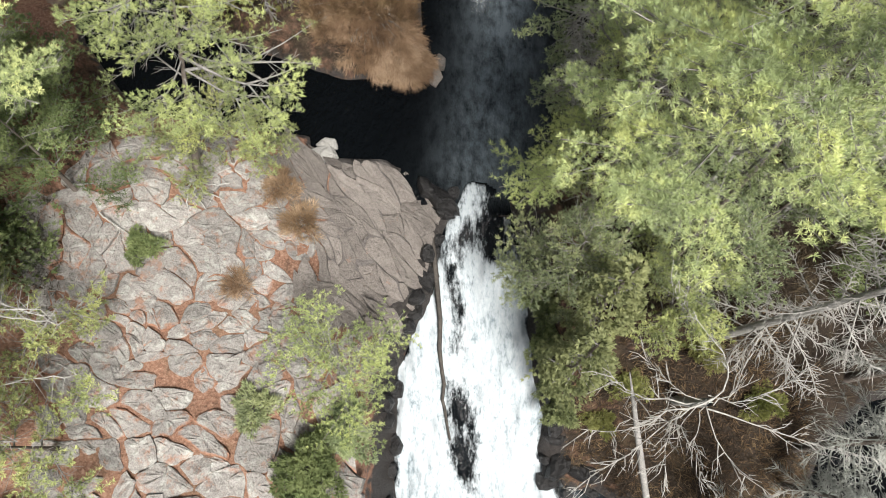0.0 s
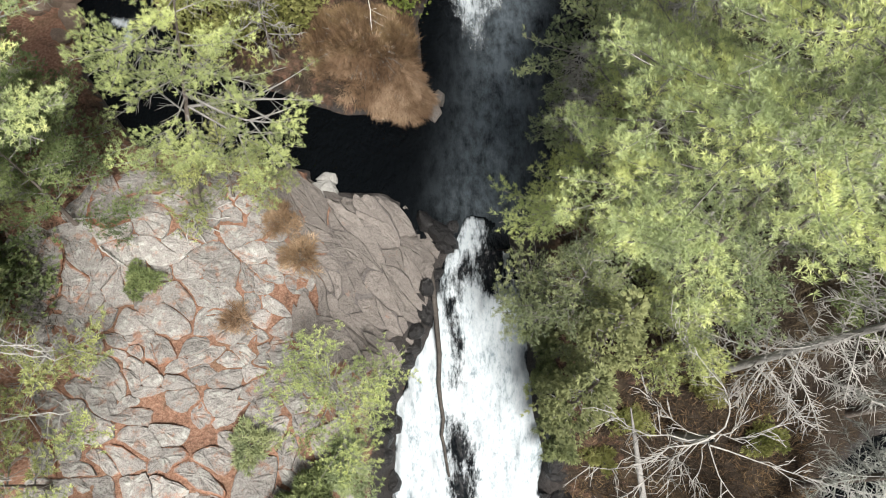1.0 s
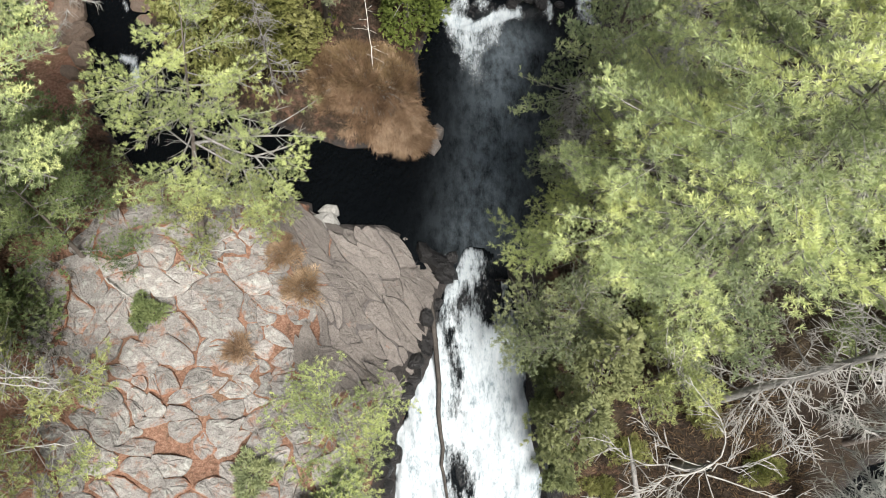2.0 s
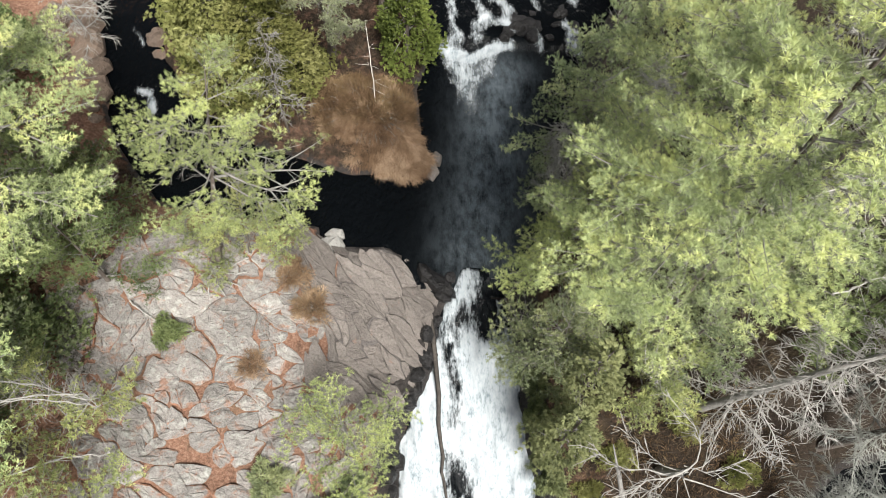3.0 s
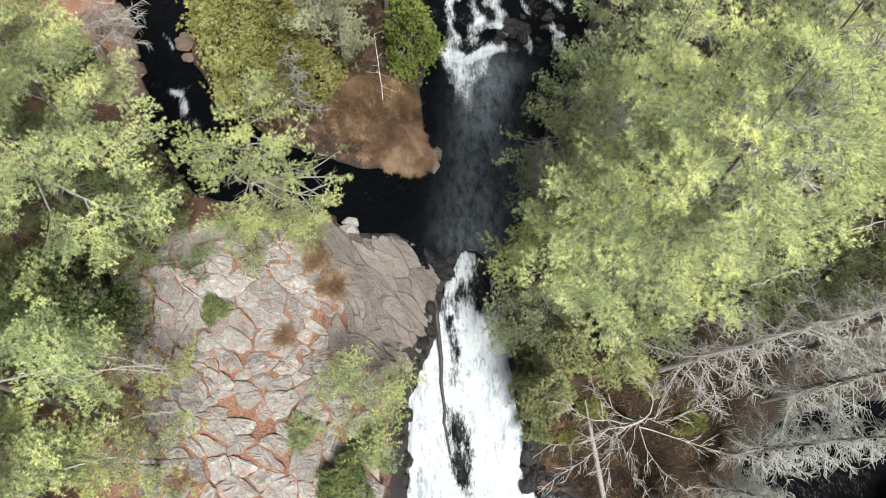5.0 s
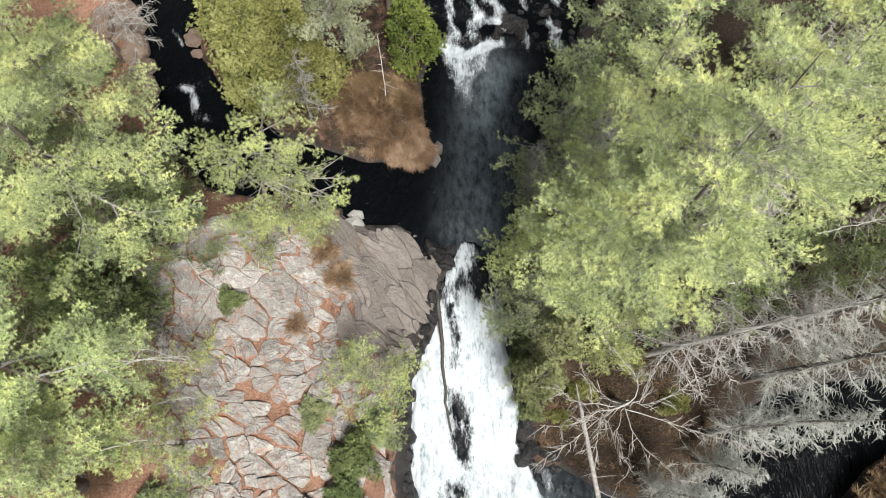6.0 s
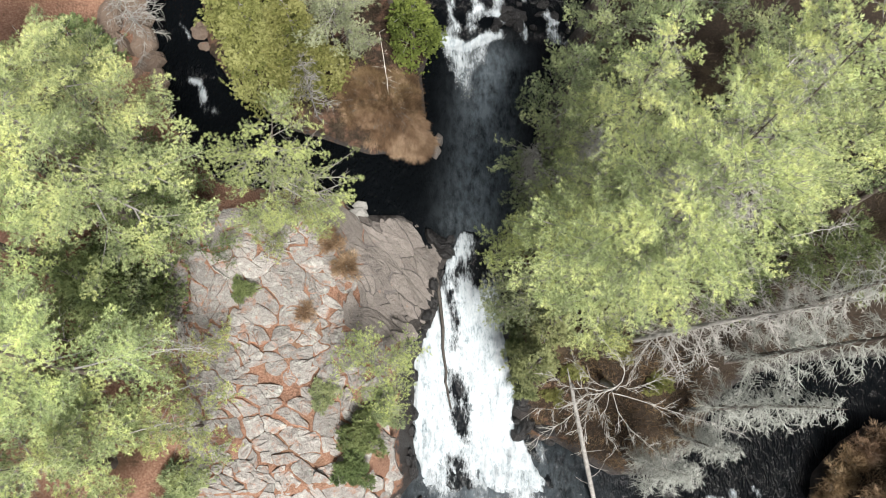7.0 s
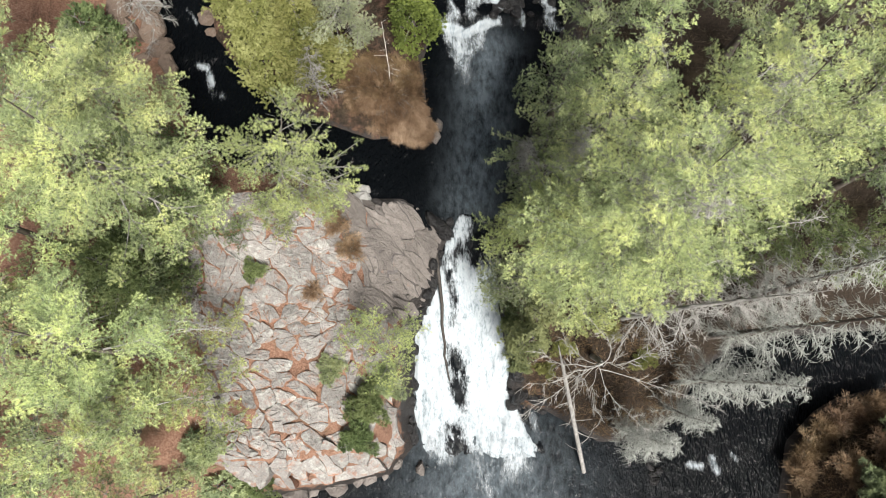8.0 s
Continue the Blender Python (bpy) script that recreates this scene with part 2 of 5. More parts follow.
FROTH = water_material("drifting froth", True, True)


# ---- mesh helpers ----
def mesh_of(name, verts, faces, mat, smooth=False):
    me = bpy.data.meshes.new(name)
    verts = np.asarray(verts, dtype=np.float32).reshape(-1, 3)
    faces = np.asarray(faces, dtype=np.int32)
    k = faces.shape[1]
    me.vertices.add(len(verts))
    me.vertices.foreach_set("co", verts.ravel())
    me.loops.add(faces.size)
    me.loops.foreach_set("vertex_index", faces.ravel())
    me.polygons.add(len(faces))
    me.polygons.foreach_set("loop_start", np.arange(0, faces.size, k, dtype=np.int32))
    me.polygons.foreach_set("use_smooth", np.full(len(faces), smooth))
    me.materials.append(mat)
    me.update(calc_edges=True)
    return me


def thing(name, base, label, category, group="", kind=""):
    ob = new(name)
    ob.matrix_world = Matrix.Translation(base)
    ob.empty_display_size = 0.2
    return tagged(ob, label, category, group, kind)


def part(name, me, parent, label="", kind=""):
    ob = new(name, me)
    ob.parent = parent
    if label or kind:
        tagged(ob, label, kind=kind)
    return ob


def unit(v):
    return v / np.maximum(np.linalg.norm(v, axis=-1, keepdims=True), 1e-9)


def tube(paths, sides=5):
    """Tapered tubes along paths: list of (points N x 3, radii N). Gives verts and quads."""
    V, F, off = [], [], 0
    ang = np.arange(sides) * 2 * np.pi / sides
    for pts, rad in paths:
        pts = np.asarray(pts, float)
        rad = np.asarray(rad, float)
        d = unit(np.gradient(pts, axis=0))
        ref = np.where(np.abs(d[:, 2:3]) > 0.9, np.array([[1.0, 0, 0]]), np.array([[0, 0, 1.0]]))
        u = unit(np.cross(d, ref))
        w = np.cross(d, u)
        ring = pts[:, None] + rad[:, None, None] * (u[:, None] * np.cos(ang)[None, :, None] + w[:, None] * np.sin(ang)[None, :, None])
        V.append(ring.reshape(-1, 3))
        n = len(pts)
        i = np.arange(n - 1)[:, None] * sides + np.arange(sides)[None]
        j = np.arange(n - 1)[:, None] * sides + (np.arange(sides)[None] + 1) % sides
        F.append(np.stack([i, j, j + sides, i + sides], -1).reshape(-1, 4) + off)
        off += n * sides
    return np.concatenate(V), np.concatenate(F)


def needles(centres, dirs, count, length, width, spread, rng, face=None):
    """Tufts of slender needle bundles: count triangles that share each centre, spread flat to face."""
    c = np.repeat(centres, count, 0)
    d = unit(np.repeat(dirs, count, 0) + spread * rng.normal(size=c.shape))
    p = unit(np.cross(d, (np.array([0, 0, 1.0]) if face is None else np.repeat(face, count, 0)) + (0.5 if face is None else 0.28) * rng.normal(size=c.shape)))
    ln = length * rng.uniform(0.65, 1.2, (len(c), 1))
    wd = width * rng.uniform(0.7, 1.3, (len(c), 1))
    n = len(centres)
    tips = np.stack([c + d * ln * 0.5 + p * wd, c + d * ln], 1).reshape(n, 2 * count, 3)
    v = np.concatenate([np.asarray(centres)[:, None], tips], 1).reshape(-1, 3)
    first = (np.arange(n) * (2 * count + 1))[:, None]
    left = first + 1 + 2 * np.arange(count)[None]
    f = np.stack([np.broadcast_to(first, left.shape), left, left + 1], -1).reshape(-1, 3)
    return v, f


def blades(centres, dirs, count, length, width, spread, rng):
    """Kite-shaped needles: count round each centre, about the way of dirs."""
    c = np.repeat(centres, count, 0)
    d = unit(np.repeat(dirs, count, 0) + spread * rng.normal(size=c.shape))
    p = unit(np.cross(d, rng.normal(size=c.shape)))
    ln = length * rng.uniform(0.65, 1.2, (len(c), 1))
    wd = width * rng.uniform(0.7, 1.3, (len(c), 1))
    v = np.stack([c, c + d * ln * 0.55 + p * wd / 2, c + d * ln, c + d * ln * 0.55 - p * wd / 2], 1)
    return v.reshape(-1, 3), np.arange(len(c) * 4).reshape(-1, 4)


# ---- plan of land and water ----
UPPER, LOWER = -0.25, -4.0
FALL_Y = (-3.6, -1.5, -0.5, 1.0, 2.5, 4.6, 6.5, 7.6)
FALL_Z = (-4.0, -3.97, -3.8, -3.15, -2.3, -1.15, -0.5, -0.25)
POOL = [(-3.7, 8.25), (-3.1, 8.5), (-1.7, 8.5), (-0.4, 7.75), (0.3, 7.3), (2.2, 7.4), (3.0, 8.4), (3.3, 9.8), (3.7, 11.4), (4.5, 13.8), (5.2, 16), (6, 19),
        (7, 30), (0, 30), (-0.1, 19), (-0.2, 16.9), (-0.9, 14.7), (-0.7, 12.9), (-0.75, 11.9), (-1.2, 11.2), (-3.0, 11.1), (-4.9, 11.8), (-6.2, 12.2),
        (-8.2, 13.6), (-10.1, 15.6), (-10.8, 17.7), (-12, 30), (-14, 30), (-12.8, 17.7), (-12.1, 16), (-11.6, 14.6), (-11.6, 13.6), (-11, 12.3), (-9.2, 10.1),
        (-8.3, 9.8), (-5.4, 9.4), (-3.9, 9.2)]
FALLS = [(0.6, 8.0), (0.2, 6.9), (-0.15, 6.0), (-0.3, 4.8), (-0.7, 3.9), (-1.25, 2.8), (-1.2, 1.6), (-1.3, -0.2), (-1.1, -1.6), (-1.0, -3), (4.6, -3), (4.0, -1.6),
         (3.3, -0.2), (2.9, 0.7), (3.0, 1.6), (2.7, 2.8), (2.5, 3.8), (2.3, 5.5), (2.1, 6.6), (1.6, 7.9)]
RIVER = [(-14, -5.0), (-10, -4.1), (-5.6, -3.8), (-3.6, -3.35), (-2.3, -3.1), (-1.3, -1.9), (-0.9, -0.9), (3.3, -0.3), (4.6, -0.3), (7.0, -1.7), (9.0, -1.7), (10.6, -0.6),
         (11.6, 1.2), (13.2, 2.4), (16.1, 3.0), (21, 3.3), (45, 5), (45, 0), (21, -0.5), (19.6, 0.6), (17.9, 0.2), (16.8, -0.4), (15.4, -1.7), (14.6, -5), (14, -30), (-14, -30)]


def inside_distance(poly, X, Y):
    """Distance to a polygon's edge: negative inside."""
    best = np.full(X.shape, 1e9)
    inside = np.zeros(X.shape, bool)
    for (x0, y0), (x1, y1) in zip(poly, poly[1:] + poly[:1]):
        dx, dy = x1 - x0, y1 - y0
        s = np.clip(((X - x0) * dx + (Y - y0) * dy) / (dx * dx + dy * dy), 0, 1)
        best = np.minimum(best, np.hypot(X - x0 - s * dx, Y - y0 - s * dy))
        if dy:
            inside ^= ((y0 > Y) != (y1 > Y)) & (X < x0 + (Y - y0) * dx / dy)
    return np.where(inside, -best, best)


def wobble(X, Y, scale, seed):
    """Smooth noise of about -1 to 1 from a few sines."""
    r = np.random.default_rng(seed)
    out = np.zeros(np.shape(X))
    for k in range(7):
        a, p = r.uniform(0, 6.28, 2)
        f = scale * (0.6 + 0.45 * k)
        out = out + np.sin((X * np.cos(a) + Y * np.sin(a)) * f + p) / (1 + 0.5 * k)
    return out / 2.2


def ease(v):
    v = np.clip(v, 0, 1)
    return v * v * (3 - 2 * v)


def fall_level(Y):
    return np.interp(Y, FALL_Y, FALL_Z)


def land(X, Y):
    X, Y = np.asarray(X, float), np.asarray(Y, float)
    west = np.clip(-0.3 + 0.24 * (-X - 1.0), -0.4, 1.9)
    east = 0.35 + 0.05 * np.clip(X - 2, 0, 10)
    z = west + (east - west) * ease((X + 0.5) / 3)
    isle = ease((Y - 9.5) / 1.5) * ease((13 - np.abs(X + 4.5)) / 2)
    z = z * (1 - isle) + isle * 0.25
    z = z + 0.10 * wobble(X, Y, 0.9, 3) + 0.05 * wobble(X, Y, 2.6, 4)
    z = z + 0.06 * wobble(X, Y, 5.5, 5) * (X < 1) + 0.12 * wobble(X, Y, 1.7, 6) * (X < -1)
    z = z + np.clip(np.hypot(X, Y - 5) - 40, 0, None) * 0.03
    du, df, dr = inside_distance(POOL, X, Y), inside_distance(FALLS, X, Y), inside_distance(RIVER, X, Y)
    steep = np.where(X < 1, 2.6, 1.1)
    z = np.minimum(z, UPPER + np.where(du > 0, 0.9 * du + 0.02, np.maximum(1.2 * du, -0.7)))
    z = np.minimum(z, fall_level(Y) - 0.05 + np.where(df > 0, 3.2 * df, np.maximum(1.5 * df, -0.6)))
    z = np.minimum(z, LOWER + np.where(dr > 0, steep * dr, np.maximum(1.0 * dr, -1.0)))
    return z


def land_at(x, y):
    return float(land(np.array([x]), np.array([y]))[0])


def axis_steps(lo, hi, step, far):
    fine = np.arange(lo, hi + step / 2, step)
    grow, k = [], step
    while sum(grow) < far:
        k *= 1.35
        grow.append(k)
    out = np.cumsum(grow)
    return np.concatenate([(lo - out)[::-1], fine, hi + out])


def grid_faces(nx, ny, keep=None):
    i = np.arange(nx - 1)[:, None] * ny + np.arange(ny - 1)[None]
    f = np.stack([i, i + ny, i + ny + 1, i + 1], -1)
    return f.reshape(-1, 4) if keep is None else f[keep]


gx, gy = axis_steps(-17, 22, 0.19, 900), axis_steps(-7, 20, 0.19, 900)
GX, GY = np.meshgrid(gx, gy, indexing="ij")
GZ = land(GX, GY)
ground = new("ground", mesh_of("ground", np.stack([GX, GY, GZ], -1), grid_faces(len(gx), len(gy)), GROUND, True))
wet = np.maximum(1 - np.abs(inside_distance(FALLS, GX, GY) - 0.2) / 0.8, np.maximum(np.where(GX > 1.5, 1.2, 0.8) - np.abs(inside_distance(POOL, GX, GY)) / np.where(GX > 1.5, 1.2, 0.5), 0.9 - np.abs(inside_distance(RIVER, GX, GY)) / 0.8))
slabs = ease((GX + 3.4) / 0.6) * ease((GY - 3.2) / 0.6) * ease((8.8 - GY) / 0.3) * ease((1.0 - GX) / 0.5)
slabs = np.maximum(slabs, 0.12 * ease((GX + 10) / 1) * ease((-0.5 - GX) / 1) * ease((GY + 3.5) / 0.5) * ease((8.6 - GY) / 0.5))
bedrock = ground.data.attributes.new("bedrock", "FLOAT", "POINT")
bedrock.data.foreach_set("value", slabs.astype(np.float32).ravel())
wet = np.maximum(wet, 1 - np.hypot(GX - 0.2, GY - 7.4) / 1.3)
stone = ground.data.attributes.new("stone", "FLOAT", "POINT")
stone.data.foreach_set("value", np.clip(wet, 0, 1).astype(np.float32).ravel())
tagged(ground, "forest floor of rust pine needles and brown soil darkened for tree shade", "ground", kind="structure")


# ---- water ----
def water_sheet(name, poly, level, xs, ys, margin, label, ripple=0.012):
    X, Y = np.meshgrid(xs, ys, indexing="ij")
    Z = (level(X, Y) if callable(level) else np.full(X.shape, float(level))) + ripple * wobble(X, Y, 3.0, 8) + 0.5 * ripple * wobble(X, Y, 7.0, 9)
    d = inside_distance(poly, X, Y)
    keep = np.minimum(np.minimum(d[:-1, :-1], d[1:, 1:]), np.minimum(d[1:, :-1], d[:-1, 1:])) < margin
    me = mesh_of(name, np.stack([X, Y, Z], -1), grid_faces(len(xs), len(ys), keep), WATER, True)
    churn = np.exp(-((X - 1.5 - 0.12 * (Y - 10)) / 1.15) ** 2) * ease((17 - Y) / 2) * ease((Y - 6.9) / 1.6) if level is upper_level else 0.7 * np.exp(-((X - 2) ** 2 + (Y + 3.5) ** 2) / 14)
    a = me.attributes.new("bubbles", "FLOAT", "POINT")
    a.data.foreach_set("value", churn.astype(np.float32).ravel())
    return tagged(new(name, me), label, "water", kind="structure")


def upper_level(X, Y):
    """Upper pool, with the small step of the cascade at its head and of the side channel."""
    yy = Y + 0.18 * wobble(X, Y, 2.0, 61)
    main = ease((yy - 16.3) / 0.6) * 0.3 + ease((yy - 17.3) / 1.6) * 0.35
    side = ease((yy - 14.2) / 1.2) * 0.2 + ease((yy - 15.6) / 2.0) * 0.25
    return np.minimum(UPPER, fall_level(Y)) + np.where(X > -4, main, side)


water_sheet("water", POOL, upper_level, np.arange(-15, 8, 0.12), np.arange(6.9, 30, 0.12), 0.5, "dark still pool water with ripples above the waterfall")
water_sheet("water", RIVER, LOWER, np.concatenate([np.arange(-14, -8, 0.5), np.arange(-8, 24, 0.13), np.arange(24, 45, 0.8)]), np.concatenate([np.arange(-30, -9, 0.8), np.arange(-9, 6, 0.13)]), 0.6, "dark river water below the waterfall")


def foam_mesh(name, X, Y, Z, foam, keep, label, mat=None):
    me = mesh_of(name, np.stack([X, Y, Z], -1), grid_faces(*X.shape, keep), mat or FROTH, True)
    a = me.attributes.new("foam", "FLOAT", "POINT")
    a.data.foreach_set("value", foam.astype(np.float32).ravel())
    return tagged(new(name, me), label, "waterfall", kind="structure")


def near_line(X, Y, pts, width):
    d = np.full(X.shape, 1e9)
    for (x0, y0), (x1, y1) in zip(pts, pts[1:]):
        dx, dy = x1 - x0, y1 - y0
        s = np.clip(((X - x0) * dx + (Y - y0) * dy) / (dx * dx + dy * dy), 0, 1)
        d = np.minimum(d, np.hypot(X - x0 - s * dx, Y - y0 - s * dy))
    return np.clip(1 - d / width, 0, 1)


# main fall: tumbling surface over hidden ledges, dark where rock breaks the foam
xs, ys = np.arange(-2.2, 5.6, 0.05), np.arange(-4.2, 8.2, 0.06)
X, Y = np.meshgrid(xs, ys, indexing="ij")
df = inside_distance(FALLS, X, Y)
rough = ease((7.4 - Y) / 2) * (0.4 + 0.6 * ease((Y + 3) / 2))
Z = fall_level(Y) + 0.03 + rough * (0.10 * wobble(X * 1.0, Y * 0.55, 3.2, 21) + 0.07 * wobble(X, Y * 0.6, 8.0, 22) + 0.03 * wobble(X, Y * 0.7, 19.0, 23))
Z = Z - 0.10 * ease((df + 0.25) / 0.3)
wx, wy = X + 0.18 * wobble(X, Y, 3.5, 41), Y + 0.35 * wobble(X, Y, 3.0, 42)
foam = 0.95 * ease((7.8 - wy) / 1.7)
foam = foam + 0.9 * near_line(wx, wy, [(1.0, 7.9), (0.75, 7.2), (0.3, 6.3), (0.1, 5.4)], 0.5) * ease((8.2 - wy) / 0.7)
foam = np.minimum(foam, 0.95)
head = ease((wy - 4.7) / 1.4)
strands = 0.34 + 0.48 * near_line(wx, wy, [(1.0, 7.85), (0.6, 7.0), (0.2, 6.2), (-0.05, 5.3)], 0.36) + 0.22 * near_line(wx, wy, [(1.2, 7.6), (0.95, 6.4), (0.8, 5.4)], 0.25) - 0.2 * near_line(wx, wy, [(1.6, 7.3), (1.35, 6.2), (1.2, 5.2)], 0.45)
foam = foam * (1 - head) + head * strands * ease((8.05 - wy) / 0.5)
foam -= 0.55 * near_line(wx, wy, [(0.35, 5.2), (0.45, 4.2), (0.55, 3.2)], 0.35)
foam -= 0.64 * near_line(wx, wy, [(0.75, 1.9), (0.95, 0.9), (1.0, -0.1)], 0.62)
foam -= 0.5 * near_line(wx, wy, [(0.3, 2.4), (0.35, 1.2), (0.7, 0.2)], 0.4)
foam -= 0.75 * near_line(wx, wy, [(0.6, -1.4), (0.9, -2.4), (1.2, -4)], 0.9)
foam -= 0.8 * ease((-1.3 - Y) / 2.2) * (1 - near_line(X, Y, [(2.0, 0), (3.0, -1.6), (3.6, -3.2)], 1.1))
foam -= 0.5 * ease((-2.2 - Y) / 1.6)
foam = foam + 0.25 * near_line(X, Y, [(1.7, 5.2), (1.7, 2.0), (2.3, -0.5)], 0.9)
foam -= 0.95 * ease((df + 0.18 + 0.16 * wobble(X, Y, 4.0, 43)) / 0.4)
Z = Z - 0.16 * ease((-2.0 - Y) / 0.7)
keep = (np.minimum(df[:-1, :-1], df[1:, 1:]) < 0.3) & ((foam[:-1, :-1] > 0.3) | (Y[:-1, :-1] < (6.95 + 0.25 * wobble(X, Y, 2.5, 44))[:-1, :-1]))
foam_mesh("waterfall", X, Y, Z, foam, keep, "white foaming waterfall sliding down dark ledges", FOAM)

# small cascade at the head of the pool, its foam trailing into the dark water
xs, ys = np.arange(-0.6, 6.0, 0.06), np.arange(11.5, 22, 0.07)
X, Y = np.meshgrid(xs, ys, indexing="ij")
Z = upper_level(X, Y) + 0.03 + ease((Y - 15.4) / 0.5) * (0.08 + 0.05 * wobble(X, Y, 4.0, 31) + 0.04 * wobble(X, Y, 9.0, 32))
wx, wy = X + 0.22 * wobble(X, Y, 3.4, 33) + 0.1 * wobble(X, Y, 9.0, 35), Y + 0.2 * wobble(X, Y, 3.0, 34)
foam = 0.95 * near_line(wx, wy, [(-0.1, 16.45), (0.7, 16.25), (1.4, 16.25), (2.5, 16.5)], 0.36)
foam += 0.85 * near_line(wx, wy, [(0.35, 16.3), (0.75, 15.4), (0.9, 14.5), (1.0, 13.3)], 0.62) * ease((Y - 12.9) / 2.2)
foam += 0.7 * near_line(wx, wy, [(1.75, 16.4), (1.65, 15.6)], 0.5) + 0.4 * near_line(wx, wy, [(1.1, 16.2), (1.15, 15.4)], 0.5)
for line, wide, much in [([(0.2, 21), (0.5, 19.2), (0.3, 18.0), (0.6, 16.9)], 0.42, 0.7), ([(1.3, 21), (1.2, 19.4), (1.5, 18.0), (1.3, 17.0)], 0.34, 0.6), ([(2.2, 19.6), (2.1, 18.2), (2.5, 17.1)], 0.32, 0.65),
                         ([(1.6, 17.6), (2.4, 17.3)], 0.24, 0.6), ([(3.3, 17.1), (3.6, 16.4)], 0.24, 0.75), ([(4.6, 17.5), (4.9, 16.3)], 0.28, 0.75), ([(4.4, 19.0), (4.9, 18.2)], 0.3, 0.6), ([(3.2, 18.6), (3.6, 18.0)], 0.24, 0.5)]:
    foam += much * near_line(wx, wy, line, wide)
foam_mesh("waterfall", X, Y, Z, foam, None, "small white cascade trailing foam into the dark pool")

SPILL = [(-10.7, 14.5), (-10.45, 14.25), (-10.2, 13.75)]
xs, ys = np.arange(-13.2, -8.5, 0.06), np.arange(11.6, 20, 0.07)
X, Y = np.meshgrid(xs, ys, indexing="ij")
Z = upper_level(X, Y) + 0.03
wx, wy = X + 0.2 * wobble(X, Y, 4.0, 45), Y + 0.2 * wobble(X, Y, 4.0, 46)
foam = 0.8 * near_line(wx, wy, SPILL, 0.3) + 0.3 * near_line(wx, wy, [(-10.1, 13.6), (-9.6, 13.0)], 0.5) + 0.4 * near_line(X, Y, [(-11.2, 17.0), (-10.8, 16.4)], 0.2)
keep = np.minimum(inside_distance(POOL, X, Y)[:-1, :-1], inside_distance(POOL, X, Y)[1:, 1:]) < 0.1
foam_mesh("waterfall", X, Y, Z, foam, keep, "little white spill in the narrow side channel")

# froth spreading over the lower pool
xs, ys = np.arange(-2.5, 7.0, 0.06), np.arange(-7.5, 0.3, 0.06)
X, Y = np.meshgrid(xs, ys, indexing="ij")
wx, wy = X + 0.35 * wobble(X, Y, 2.0, 51), Y + 0.4 * wobble(X, Y, 2.0, 52)
foam = 0.95 * near_line(wx, wy, [(2.4, 0.3), (3.0, -1.4), (3.5, -2.8)], 1.1) * ease((Y + 5.0) / 3.2)
foam += 0.8 * near_line(wx, wy, [(-0.6, 0.2), (-0.4, -1.3), (0.2, -2.2)], 0.7) * ease((Y + 3.8) / 2.0)
foam += 0.35 * near_line(wx, wy, [(1.0, -1.5), (1.8, -3.4), (2.6, -5.2)], 1.8) * ease((Y + 7.0) / 3.5)
foam += 0.5 * near_line(wx, wy, [(3.9, -0.6), (4.4, -0.9)], 0.3)
foam_mesh("waterfall", X, Y, LOWER + 0.05 + 0.04 * wobble(X, Y, 3.0, 53) * ease((Y + 4) / 3), foam, inside_distance(RIVER, X, Y)[:-1, :-1] < 0.05, "white froth spreading over the lower pool")

# riffles of the lower river
xs, ys = np.arange(8.5, 14.5, 0.08), np.arange(-6.5, -0.5, 0.08)
X, Y = np.meshgrid(xs, ys, indexing="ij")
foam = 0.75 * near_line(X, Y, [(11.0, -2.7), (11.5, -2.75)], 0.3) + 0.7 * near_line(X, Y, [(12.0, -2.4), (12.2, -3.0)], 0.3) + 0.6 * near_line(X, Y, [(12.9, -2.2), (13.1, -2.5)], 0.22)
foam_mesh("waterfall", X, Y, np.full(X.shape, LOWER + 0.04), foam, inside_distance(RIVER, X, Y)[:-1, :-1] < 0.1, "white riffles on the dark lower river")


# ---- trees ----
def bend(a, b, n, sag, rng):
    """A gently bent line from a to b."""
    s = np.linspace(0, 1, n)[:, None]
    a, b = np.asarray(a, float), np.asarray(b, float)
    side = rng.normal(size=3) * sag * np.linalg.norm(b - a)
    return a + (b - a) * s + np.sin(np.pi * s) * side


